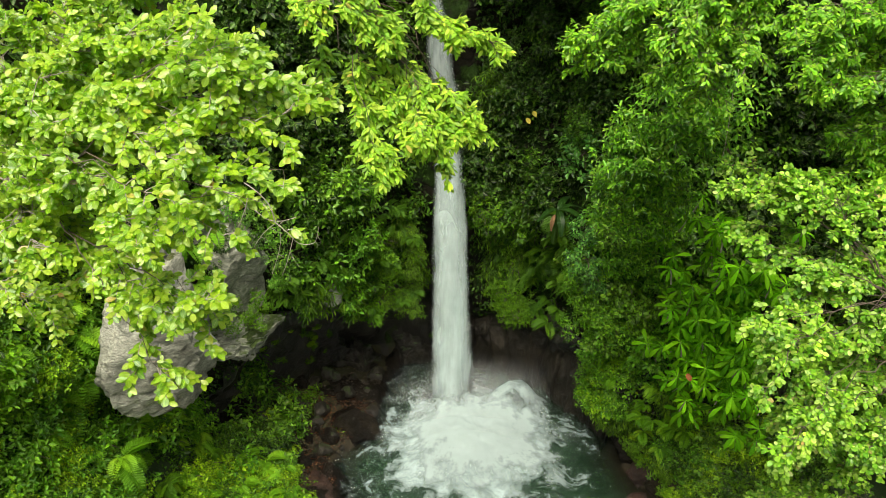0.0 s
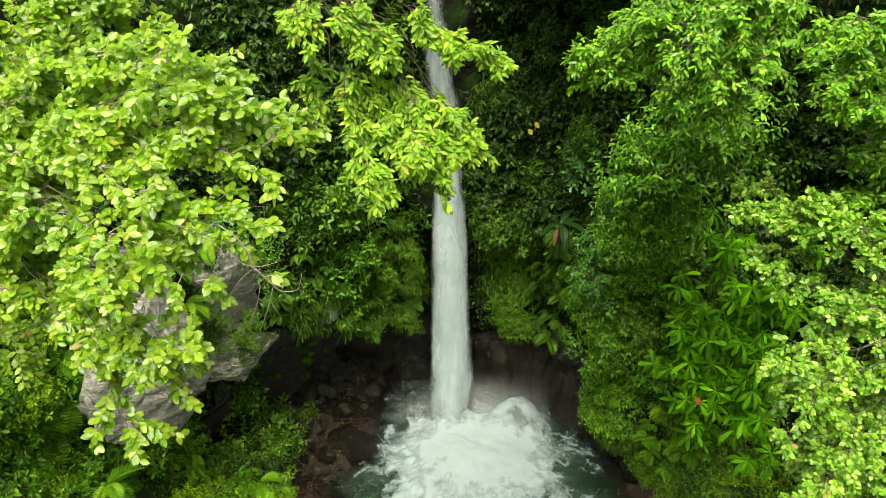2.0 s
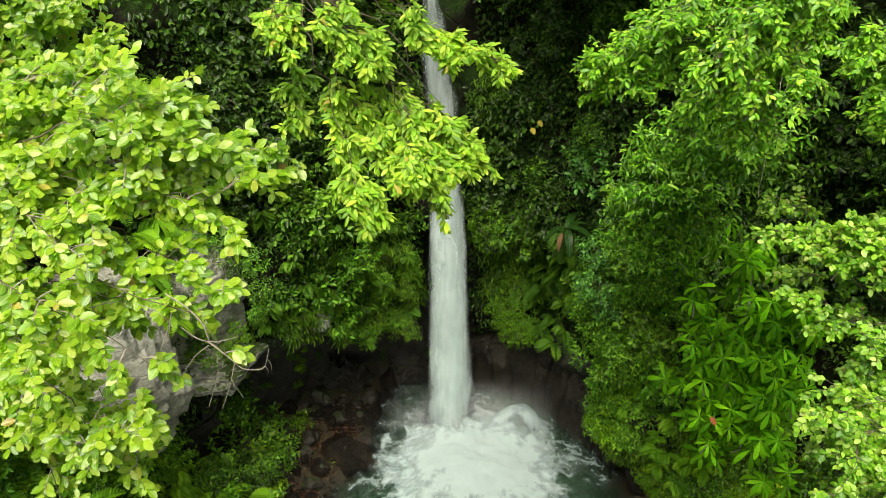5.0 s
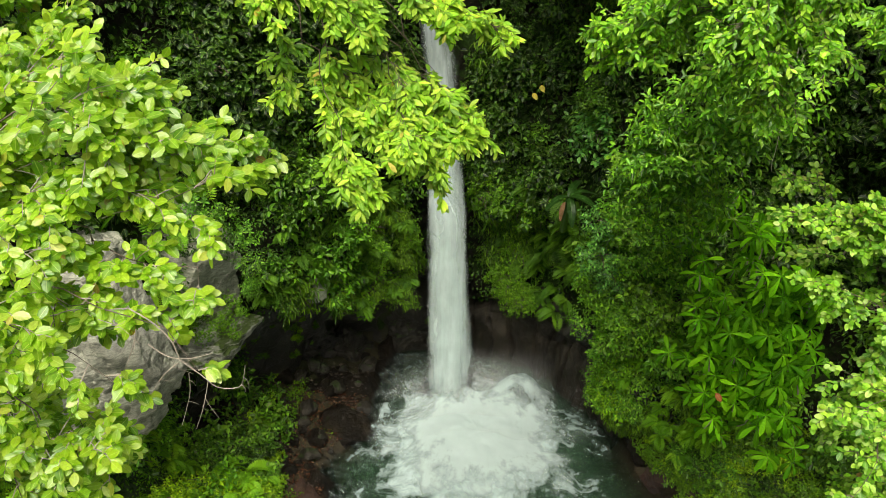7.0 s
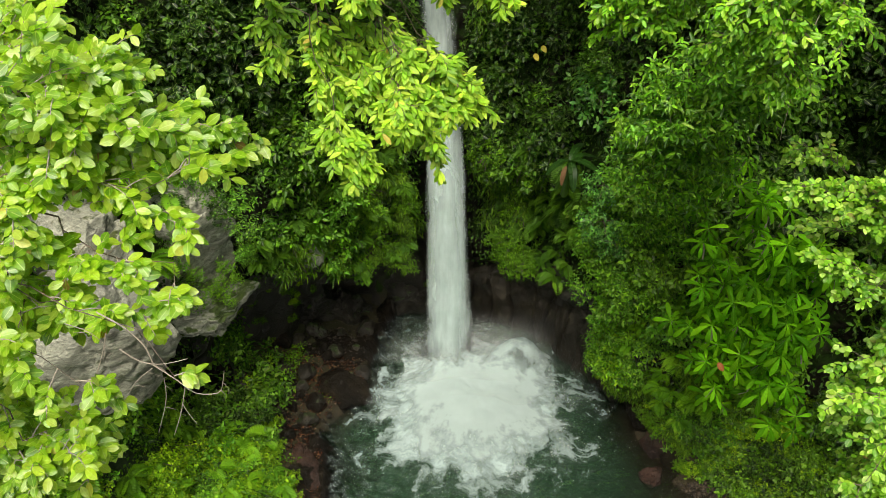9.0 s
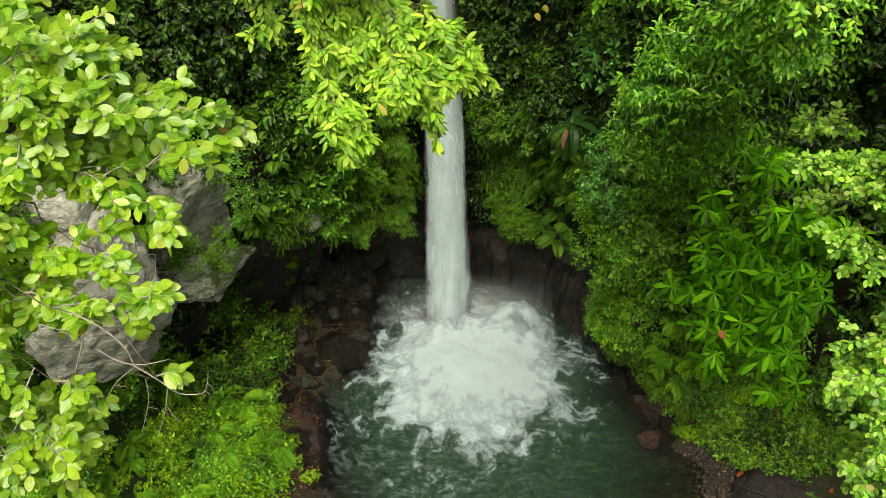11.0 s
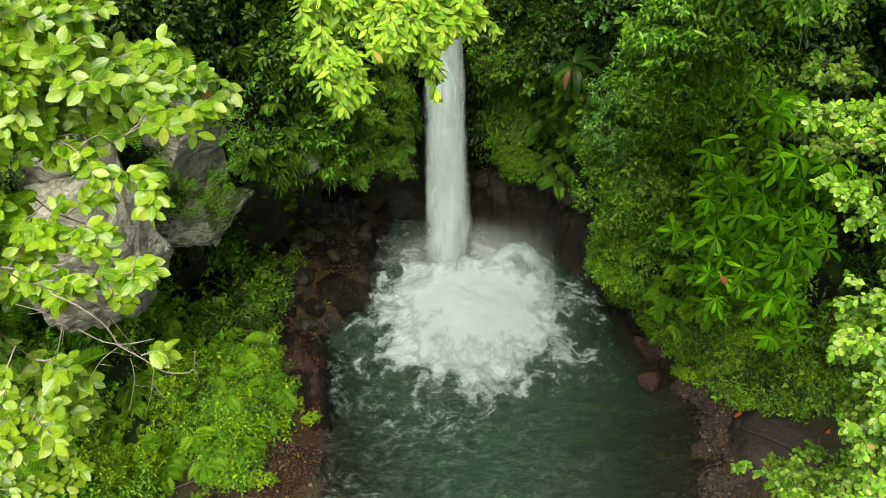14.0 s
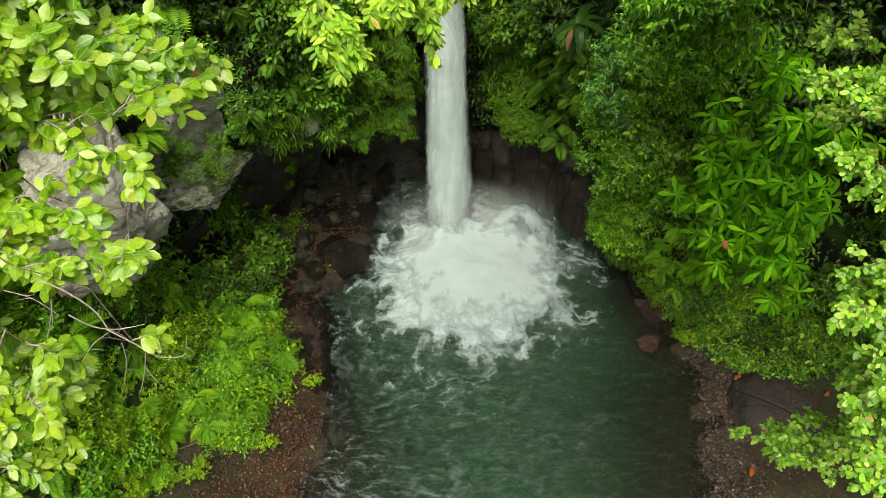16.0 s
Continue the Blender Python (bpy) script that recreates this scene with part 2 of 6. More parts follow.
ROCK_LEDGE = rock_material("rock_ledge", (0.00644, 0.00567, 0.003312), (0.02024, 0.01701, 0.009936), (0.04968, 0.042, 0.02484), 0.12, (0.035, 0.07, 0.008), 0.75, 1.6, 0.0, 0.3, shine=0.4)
ROCK_SLAB = rock_material("rock_slab", (0.013, 0.010, 0.008), (0.026, 0.021, 0.017), (0.045, 0.036, 0.029), 0.0, (0, 0, 0), 0.4, 0.5)
ROCK_RED = rock_material("rock_red", (0.013, 0.0065, 0.004), (0.040, 0.0195, 0.012), (0.082, 0.041, 0.026), 0.0, (0, 0, 0), 0.7, 2.0)
GRAVEL = plain_material("gravel_stone", (0.020, 0.0148, 0.0098), (0.072, 0.057, 0.041), 14.0, 0.5, True)


def ground_material():
    m, nt = material("ground_soil")
    geo = node(nt, "ShaderNodeNewGeometry")
    pos = geo.outputs["Position"]
    z = node(nt, "ShaderNodeSeparateXYZ", i0=pos).outputs[2]
    n1 = noise_tex(nt, pos, 1.3, 7, 0.7)
    n2 = noise_tex(nt, pos, 16.0, 4, 0.7)
    soil = ramp(nt, n1, [(0.3, (0.014, 0.006, 0.0035)), (0.55, (0.044, 0.019, 0.011)), (0.75, (0.10, 0.045, 0.026))])
    soil = mixc(nt, 1.0, soil, ramp(nt, n2, [(0.3, (0.5, 0.5, 0.5)), (0.7, (1.5, 1.5, 1.45))]), "MULTIPLY")
    wood = mixc(nt, n1, (0.015, 0.035, 0.008), (0.035, 0.07, 0.012))
    high = maths(nt, "MULTIPLY", maths(nt, "ADD", z, maths(nt, "MULTIPLY", n1, 1.5)), 0.35, True)
    base = mixc(nt, high, soil, wood)
    silt = mixc(nt, n1, (0.034, 0.028, 0.015), (0.070, 0.054, 0.029))
    deep = mixc(nt, n1, (0.020, 0.050, 0.026), (0.035, 0.075, 0.042))
    silt = mixc(nt, maths(nt, "MULTIPLY", maths(nt, "ADD", z, 0.45), -1.1, True), silt, deep)
    base = mixc(nt, maths(nt, "MULTIPLY", maths(nt, "ADD", z, -0.02), -6.0, True), base, silt)
    p = node(nt, "ShaderNodeBsdfPrincipled", Base_Color=base, Roughness=0.75)
    b = node(nt, "ShaderNodeBump", Strength=0.8, Distance=0.06, Height=maths(nt, "ADD", n2, n1))
    nt.links.new(b.outputs[0], p.inputs["Normal"])
    node(nt, "ShaderNodeOutputMaterial", Surface=p.outputs[0])
    return m


GROUND = ground_material()
FOAM_X, FOAM_Y = 0.95, 20.8


def water_material():
    """Clear green water over a silty bed, with a sheet of foam that breaks into streaks away from the fall; ripple
    glints are painted in with it.
    """
    m, nt = material("pool_water")
    geo = node(nt, "ShaderNodeNewGeometry")
    pos = geo.outputs["Position"]
    warp = node(nt, "ShaderNodeTexNoise", Vector=pos, Scale=0.7, Detail=5.0, Roughness=0.6)
    shift = node(nt, "ShaderNodeVectorMath", {"operation": "MULTIPLY_ADD"}, i0=warp.outputs[1], i1=(1.9, 1.9, 0.0), i2=pos)
    rel = node(nt, "ShaderNodeVectorMath", {"operation": "SUBTRACT"}, i0=shift.outputs[0], i1=(FOAM_X + 0.95, FOAM_Y + 0.95, 0.0))
    sc = node(nt, "ShaderNodeVectorMath", {"operation": "MULTIPLY"}, i0=rel.outputs[0], i1=(1 / 3.2, 1 / 3.0, 0.0))
    dist = node(nt, "ShaderNodeVectorMath", {"operation": "LENGTH"}, i0=sc.outputs[0]).outputs["Value"]
    streak = node(nt, "ShaderNodeTexVoronoi", {"feature": "SMOOTH_F1"}, Vector=shift.outputs[0], Scale=2.1).outputs[0]
    lace = noise_tex(nt, shift.outputs[0], 3.4, 8, 0.72)
    lace = maths(nt, "ADD", maths(nt, "MULTIPLY", lace, 0.75), maths(nt, "MULTIPLY", streak, 0.35))
    core = maths(nt, "SUBTRACT", 1.0, dist)
    lift = maths(nt, "ADD", maths(nt, "MULTIPLY", core, 0.40), maths(nt, "MULTIPLY", maths(nt, "MAXIMUM", maths(nt, "ADD", core, -0.15), 0.0), 0.9))
    level = maths(nt, "ADD", lace, lift)
    foam_glint = ramp(nt, level, [(0.53, (0, 0, 0)), (0.63, (0.40, 0.40, 0.40)), (0.84, (1, 1, 1))])
    # Pale streaks painted where wave crests would catch the sky.
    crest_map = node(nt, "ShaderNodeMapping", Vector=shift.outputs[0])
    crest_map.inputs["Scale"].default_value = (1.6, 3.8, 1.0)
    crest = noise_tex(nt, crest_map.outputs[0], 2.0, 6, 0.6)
    painted_glint = ramp(nt, crest, [(0.50, (0, 0, 0)), (0.70, (0.44, 0.44, 0.44))])
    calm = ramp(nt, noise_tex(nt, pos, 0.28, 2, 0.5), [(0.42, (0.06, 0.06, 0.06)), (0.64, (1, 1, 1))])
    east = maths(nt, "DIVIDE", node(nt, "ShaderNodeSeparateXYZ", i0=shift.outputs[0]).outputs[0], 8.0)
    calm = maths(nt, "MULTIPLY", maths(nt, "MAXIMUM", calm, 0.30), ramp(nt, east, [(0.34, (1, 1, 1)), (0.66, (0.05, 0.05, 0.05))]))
    foam_glint = maths(nt, "MAXIMUM", foam_glint, maths(nt, "MULTIPLY", painted_glint, calm))
    ripple_map = node(nt, "ShaderNodeMapping", Vector=pos)
    ripple_map.inputs["Scale"].default_value = (1.0, 1.9, 1.0)
    w1 = noise_tex(nt, ripple_map.outputs[0], 2.6, 4, 0.55)
    w2 = noise_tex(nt, ripple_map.outputs[0], 6.5, 3, 0.6)
    bump = node(nt, "ShaderNodeBump", Strength=1.0, Distance=0.6, Height=maths(nt, "ADD", w1, maths(nt, "MULTIPLY", w2, 0.55)))
    deep = node(nt, "ShaderNodeSeparateXYZ", i0=node(nt, "ShaderNodeTexCoord").outputs["UV"]).outputs[0]
    clear = node(nt, "ShaderNodeBsdfTransparent", Color=ramp(nt, deep, [(0.0, (0.95, 0.95, 0.92)), (0.5, (0.70, 0.76, 0.62)), (1.0, (0.50, 0.66, 0.54))]))
    murk = node(nt, "ShaderNodeBsdfDiffuse", Color=mixc(nt, warp.outputs[0], (0.030, 0.073, 0.039), (0.053, 0.116, 0.062)))
    body = node(nt, "ShaderNodeMixShader", i0=ramp(nt, deep, [(0.0, (0.0, 0.0, 0.0)), (0.35, (0.12, 0.12, 0.12)), (1.0, (0.48, 0.48, 0.48))]), i1=clear.outputs[0], i2=murk.outputs[0])
    gloss = node(nt, "ShaderNodeBsdfGlossy", Color=(1, 1, 1, 1), Roughness=0.07, Normal=bump.outputs[0])
    fres = node(nt, "ShaderNodeFresnel", IOR=1.33, Normal=bump.outputs[0])
    wet = node(nt, "ShaderNodeMixShader", i0=fres.outputs[0], i1=body.outputs[0], i2=gloss.outputs[0])
    white = node(nt, "ShaderNodeBsdfDiffuse", Color=(0.42, 0.53, 0.515, 1))
    out = node(nt, "ShaderNodeMixShader", i0=foam_glint, i1=wet.outputs[0], i2=white.outputs[0])
    node(nt, "ShaderNodeOutputMaterial", Surface=out.outputs[0])
    return m


def fall_material(name, lo, hi, stretch=0.16):
    """Falling water: white strands drawn out along the drop, thin between them."""
    m, nt = material(name)
    tex = node(nt, "ShaderNodeTexCoord")
    geo = node(nt, "ShaderNodeNewGeometry")
    mp = node(nt, "ShaderNodeMapping", Vector=geo.outputs["Position"])
    mp.inputs["Scale"].default_value = (4.2, 4.2, 4.2 * stretch)
    a = noise_tex(nt, mp.outputs[0], 1.0, 4, 0.5)
    gust = node(nt, "ShaderNodeMapping", Vector=geo.outputs["Position"])
    gust.inputs["Scale"].default_value = (1.6, 1.6, 0.75)
    a = maths(nt, "ADD", maths(nt, "MULTIPLY", a, 0.55), maths(nt, "MULTIPLY", noise_tex(nt, gust.outputs[0], 1.0, 4, 0.6), 0.45))
    u = node(nt, "ShaderNodeSeparateXYZ", i0=tex.outputs["UV"]).outputs[0]
    edge = maths(nt, "MULTIPLY", maths(nt, "MULTIPLY", u, maths(nt, "SUBTRACT", 1.0, u)), 4.0)
    edge = maths(nt, "POWER", edge, 1.1)
    dens = maths(nt, "ADD", a, maths(nt, "MULTIPLY", maths(nt, "SUBTRACT", edge, 0.72), 0.9))
    v = node(nt, "ShaderNodeSeparateXYZ", i0=tex.outputs["UV"]).outputs[1]
    dens = maths(nt, "SUBTRACT", dens, maths(nt, "MULTIPLY", maths(nt, "POWER", v, 1.6), 0.95))
    fac = ramp(nt, dens, [(lo, (0, 0, 0)), (hi, (1, 1, 1))])
    d = node(nt, "ShaderNodeBsdfDiffuse", Color=(0.75, 0.875, 0.845, 1))
    t = node(nt, "ShaderNodeBsdfTranslucent", Color=(0.75, 0.875, 0.845, 1))
    w = node(nt, "ShaderNodeMixShader", i0=0.4, i1=d.outputs[0], i2=t.outputs[0])
    c = node(nt, "ShaderNodeBsdfTransparent")
    out = node(nt, "ShaderNodeMixShader", i0=maths(nt, "MULTIPLY", fac, 0.96), i1=c.outputs[0], i2=w.outputs[0])
    node(nt, "ShaderNodeOutputMaterial", Surface=out.outputs[0])
    return m


def spray_material():
    m, nt = material("spray")
    d = node(nt, "ShaderNodeBsdfDiffuse", Color=(0.80, 0.88, 0.90, 1))
    t = node(nt, "ShaderNodeBsdfTranslucent", Color=(0.80, 0.88, 0.90, 1))
    w = node(nt, "ShaderNodeMixShader", i0=0.5, i1=d.outputs[0], i2=t.outputs[0])
    c = node(nt, "ShaderNodeBsdfTransparent")
    out = node(nt, "ShaderNodeMixShader", i0=0.4, i1=c.outputs[0], i2=w.outputs[0])
    node(nt, "ShaderNodeOutputMaterial", Surface=out.outputs[0])
    return m


def mist_material():
    """Fine spray hanging in the air: thin white, thickest over the point of impact."""
    m, nt = material("mist")
    geo = node(nt, "ShaderNodeNewGeometry")
    tex = node(nt, "ShaderNodeTexCoord")
    cloud = noise_tex(nt, geo.outputs["Position"], 0.9, 3, 0.5)
    u = node(nt, "ShaderNodeSeparateXYZ", i0=tex.outputs["UV"])
    thick = maths(nt, "MULTIPLY", u.outputs[0], maths(nt, "ADD", maths(nt, "MULTIPLY", cloud, 1.6), -0.1, True))
    w = node(nt, "ShaderNodeBsdfTranslucent", Color=(0.9, 0.95, 0.94, 1))
    d = node(nt, "ShaderNodeBsdfDiffuse", Color=(0.9, 0.95, 0.94, 1))
    w = node(nt, "ShaderNodeMixShader", i0=0.35, i1=d.outputs[0], i2=w.outputs[0])
    c = node(nt, "ShaderNodeBsdfTransparent")
    out = node(nt, "ShaderNodeMixShader", i0=thick, i1=c.outputs[0], i2=w.outputs[0])
    node(nt, "ShaderNodeOutputMaterial", Surface=out.outputs[0])
    return m


def splash_material():
    """Churned white water: solid at the middle, torn into streaks that run outwards at its rim."""
    m, nt = material("white_water")
    geo = node(nt, "ShaderNodeNewGeometry")
    tex = node(nt, "ShaderNodeTexCoord")
    pos = geo.outputs["Position"]
    rel = node(nt, "ShaderNodeVectorMath", {"operation": "SUBTRACT"}, i0=pos, i1=(0.45, 22.3, 0.0))
    way = node(nt, "ShaderNodeVectorMath", {"operation": "NORMALIZE"}, i0=rel.outputs[0])
    ray = node(nt, "ShaderNodeVectorMath", {"operation": "MULTIPLY_ADD"}, i0=way.outputs[0], i1=(2.6, 2.6, 0.0), i2=node(nt, "ShaderNodeVectorMath", {"operation": "MULTIPLY"}, i0=pos, i1=(0.55, 0.55, 0.55)).outputs[0])
    streak = noise_tex(nt, ray.outputs[0], 1.7, 4, 0.6)
    lump = noise_tex(nt, pos, 1.5, 4, 0.58)
    u = node(nt, "ShaderNodeSeparateXYZ", i0=tex.outputs["UV"]).outputs[0]
    torn = maths(nt, "ADD", maths(nt, "MULTIPLY", streak, 0.9), maths(nt, "MULTIPLY", lump, 1.4))
    body = maths(nt, "ADD", maths(nt, "MULTIPLY", u, 2.2), maths(nt, "ADD", maths(nt, "MULTIPLY", torn, 1.75), -2.36))
    high = node(nt, "ShaderNodeSeparateXYZ", i0=pos).outputs[2]
    body = maths(nt, "SUBTRACT", body, maths(nt, "MULTIPLY", maths(nt, "MAXIMUM", maths(nt, "SUBTRACT", high, 0.5), 0.0), 1.5))
    fac = ramp(nt, body, [(0.0, (0, 0, 0)), (0.3, (0.35, 0.35, 0.35)), (0.85, (1, 1, 1))])
    white = ramp(nt, lump, [(0.3, (0.33, 0.415, 0.395)), (0.65, (0.39, 0.485, 0.465))])
    d = node(nt, "ShaderNodeBsdfDiffuse", Color=white)
    c = node(nt, "ShaderNodeBsdfTransparent")
    out = node(nt, "ShaderNodeMixShader", i0=maths(nt, "MULTIPLY", fac, 0.97), i1=c.outputs[0], i2=d.outputs[0])
    node(nt, "ShaderNodeOutputMaterial", Surface=out.outputs[0])
    return m


SPLASH = splash_material()
MIST = mist_material()
WATER = water_material()
FALL_CORE = fall_material("falling_water", -0.05, 0.55, 0.12)
FALL_VEIL = fall_material("falling_veil", 0.30, 0.95, 0.10)
SPRAY = spray_material()

# ---------------------------------------------------------------- mesh helpers
def build(name, verts, faces, mat, parent=None, label="", smooth=False, uv=None):
    """One mesh object from arrays. faces: an (n, k) array, or a list of such arrays."""
    groups = faces if isinstance(faces, list) else [faces]
    me = bpy.data.meshes.new(name)
    verts = np.asarray(verts, np.float32)
    me.vertices.add(len(verts))
    me.vertices.foreach_set("co", verts.ravel())
    idx = np.concatenate([np.asarray(g).ravel() for g in groups]).astype(np.int32)
    size = np.concatenate([np.full(len(g), np.asarray(g).shape[1]) for g in groups]).astype(np.int32)
    me.loops.add(len(idx))
    me.loops.foreach_set("vertex_index", idx)
    me.polygons.add(len(size))
    me.polygons.foreach_set("loop_start", (np.cumsum(size) - size).astype(np.int32))
    me.polygons.foreach_set("loop_total", size)
    if smooth:
        me.polygons.foreach_set("use_smooth", np.ones(len(size), bool))
    if uv is not None:
        me.uv_layers.new(name="UVMap").data.foreach_set("uv", np.asarray(uv, np.float32)[idx].ravel())
    me.update(calc_edges=True)
    me.validate()
    me.materials.append(mat)
    ob = new(name, me)
    if parent is not None:
        ob.parent = parent
    if label:
        ob["label"] = label
    return ob


def empty(name, m, label, category, group="", kind=""):
    ob = new(name)
    ob.empty_display_size = 0.2
    ob.matrix_basis = m
    return tagged(ob, label, category, group, kind)


def unit(v):
    v = np.asarray(v, float)
    return v / np.maximum(np.linalg.norm(v, axis=-1, keepdims=True), 1e-9)


# Leaf shapes: along, across, up; then faces.
def blade(stations, halves):
    """An oval leaf: base, then left edge, rib and right edge at each station, then the tip."""
    v, f3, f4 = [(0, 0, 0)], [], []
    for t, w in zip(stations, halves):
        z = -0.13 * t * t
        v += [(t, w, z + 0.10 * w), (t, 0, z), (t, -w, z + 0.10 * w)]
    v.append((1, 0, -0.13))
    n, last = len(stations), len(v) - 1
    f3 += [(0, 2, 1), (0, 3, 2), (last, 3 * n - 2, 3 * n - 1), (last, 3 * n - 1, 3 * n)]
    for k in range(n - 1):
        q = 3 * k + 1
        f4 += [(q, q + 1, q + 4, q + 3), (q + 1, q + 2, q + 5, q + 4)]
    return np.array(v, float), [np.array(f3), np.array(f4)]


OVAL = blade((0.2, 0.52, 0.82), (0.32, 0.5, 0.33))
ROUND = blade((0.12, 0.36, 0.64, 0.88), (0.22, 0.44, 0.5, 0.30))
SMALL = np.array([(0, 0, 0), (0.35, 0.48, 0.08), (0.75, 0.34, 0.03), (1, 0, -0.12), (0.75, -0.34, 0.03), (0.35, -0.48, 0.08)], float)
SMALL_F = [np.array([(0, 3, 2, 1), (0, 5, 4, 3)])]
SHAPES = {"oval": OVAL, "round": ROUND, "small": (SMALL, SMALL_F)}


def leaf_arrays(P, T, N, L, W, shape):
    tv, tf = SHAPES[shape]
    T = unit(T)
    S = unit(np.cross(N, T))
    N = np.cross(T, S)
    L = np.broadcast_to(L, len(P))[:, None, None]
    a, b, c = tv[None, :, 0:1] * L, tv[None, :, 1:2] * L * W, tv[None, :, 2:3] * L
    V = P[:, None] + a * T[:, None] + b * S[:, None] + c * N[:, None]
    k = len(tv)
    F = [(np.arange(len(P))[:, None, None] * k + f[None]).reshape(-1, f.shape[1]) for f in tf]
    uv = np.tile(np.stack([tv[:, 0], tv[:, 1] + 0.5], 1), (len(P), 1))
    return V.reshape(-1, 3), F, uv


def leaf_mesh(name, P, T, N, L, W, mat, shape="small", parent=None, label=""):
    V, F, uv = leaf_arrays(np.asarray(P, float), np.asarray(T, float), np.asarray(N, float), L, W, shape)
    return build(name, V, F, mat, parent, label, shape != "small", uv)


def tube_arrays(pts, radii, sides=5):
    pts = np.asarray(pts, float)
    radii = np.broadcast_to(radii, len(pts))
    tan = unit(np.gradient(pts, axis=0))
    ref = np.where(np.abs(tan[:, 2:3]) > 0.9, (1.0, 0, 0), (0, 0, 1.0))
    a = unit(np.cross(tan, ref))
    b = np.cross(tan, a)
    ang = np.arange(sides) / sides * 2 * np.pi
    V = pts[:, None] + radii[:, None, None] * (a[:, None] * np.cos(ang)[None, :, None] + b[:, None] * np.sin(ang)[None, :, None])
    i, j = np.meshgrid(np.arange(len(pts) - 1), np.arange(sides), indexing="ij")
    n = (j + 1) % sides
    F = np.stack([i * sides + j, i * sides + n, (i + 1) * sides + n, (i + 1) * sides + j], -1).reshape(-1, 4)
    return V.reshape(-1, 3), F


def tubes(name, lines, mat, parent=None, label="", sides=5):
    Vs, Fs, n = [], [], 0
    for pts, rad in lines:
        V, F = tube_arrays(pts, rad, sides)
        Vs.append(V), Fs.append(F + n)
        n += len(V)
    return build(name, np.concatenate(Vs), np.concatenate(Fs), mat, parent, label, True)


def bez(a, b, c, n=9):
    t = np.linspace(0, 1, n)[:, None]
    return (1 - t) ** 2 * np.asarray(a, float) + 2 * t * (1 - t) * np.asarray(b, float) + t * t * np.asarray(c, float)


def fbm(P, scale=1.0, octaves=4, seed=0.0):
    """Fractal noise for an array of points, about -1 to 1."""
    return np.array([noise.fractal(Vector(p) * scale + Vector((seed, seed * 1.7, -seed)), 1.0, 2.0, octaves) for p in np.asarray(P).reshape(-1, 3)]).reshape(np.asarray(P).shape[:-1])


# ---------------------------------------------------------------- ground
BANK_Y = [-400, 0, 10, 13.8, 15.6, 17.3, 18.9, 19.6, 20.3, 21.0, 21.8, 22.4, 23.4, 25.0, 26.0]
LEFT_X = [-40, -5.0, -3.4, -3.0, -2.75, -2.8, -3.0, -3.3, -3.0, -2.25, -2.1, -2.2, -2.0, -1.6, -1.3]
RIGHT_X = [40, 7.0, 5.7, 6.0, 6.3, 6.6, 5.6, 5.3, 5.25, 5.3, 5.2, 4.5, 4.2, 3.2, 2.2]


def ground_z(x, y):
    x, y = np.asarray(x, float), np.asarray(y, float)
    dl = np.interp(y, BANK_Y, LEFT_X) - x
    dr = x - np.interp(y, BANK_Y, RIGHT_X)
    db = y - 25.3
    bed = np.maximum(np.maximum(dl, dr), db)
    off = -np.minimum(bed, 0)
    z = np.where((dr > dl) & (dr > db), -1.9 * (1 - np.exp(-((off / np.interp(y, [16.5, 18.8], [3.0, 1.0])) ** 1.35))), -1.9 * (1 - np.exp(-((off / np.interp(y, [15, 17.5], [2.2, 0.9])) ** 1.2))))
    zl = np.where(dl > 0, 0.12 + 0.30 * dl, -9) + np.clip(dl - 3.1, 0, 99) * 1.6 + np.clip(dl - 6.2, 0, 99) * 7
    flat = np.interp(y, [13, 16.5, 17.6, 19.0], [2.9, 2.3, 1.3, 0.5])
    zr = np.where(dr > 0, 0.01 + 0.13 * dr, -9) + np.clip(dr - flat, 0, 99) * 1.3 + np.clip(dr - flat - 2.2, 0, 99) * 7
    zb = np.where(db > 0, 8 * db, -9)
    z = np.maximum(np.maximum(z, zl), np.maximum(zr, zb))
    top = 17.5 + 2.0 * np.sin(x * 0.05 + 1) * np.cos(y * 0.043) + 0.02 * np.hypot(x, y - 20).clip(0, 900)
    return np.where(z < 0.7 * top, z, 0.7 * top + 0.3 * top * np.tanh((z - 0.7 * top) / (0.3 * top)))


def spaced(lo, hi, step, far):
    inner = np.arange(lo, hi + step / 2, step)
    out, d, s = [], 0.0, step
    while d < far:
        s *= 1.28
        d += s
        out.append(d)
    return np.concatenate([(lo - np.array(out))[::-1], inner, hi + np.array(out)])


gx, gy = spaced(-13, 13, 0.22, 2500), spaced(8, 29, 0.22, 2500)
GX, GY = np.meshgrid(gx, gy, indexing="ij")
GZ = ground_z(GX, GY)
near = (np.abs(GX) < 14) & (GY > 7) & (GY < 30)
GZ[near] += 0.10 * fbm(np.stack([GX[near], GY[near], 0 * GX[near]], -1), 1.1, 4)
i, j = np.meshgrid(np.arange(len(gx) - 1), np.arange(len(gy) - 1), indexing="ij")
quad = np.stack([i * len(gy) + j, (i + 1) * len(gy) + j, (i + 1) * len(gy) + j + 1, i * len(gy) + j + 1], -1).reshape(-1, 4)
tagged(build("ground", np.stack([GX, GY, GZ], -1).reshape(-1, 3), quad, GROUND, smooth=True), "brown leaf-strewn gorge floor rising to wooded ground", "ground", kind="structure")

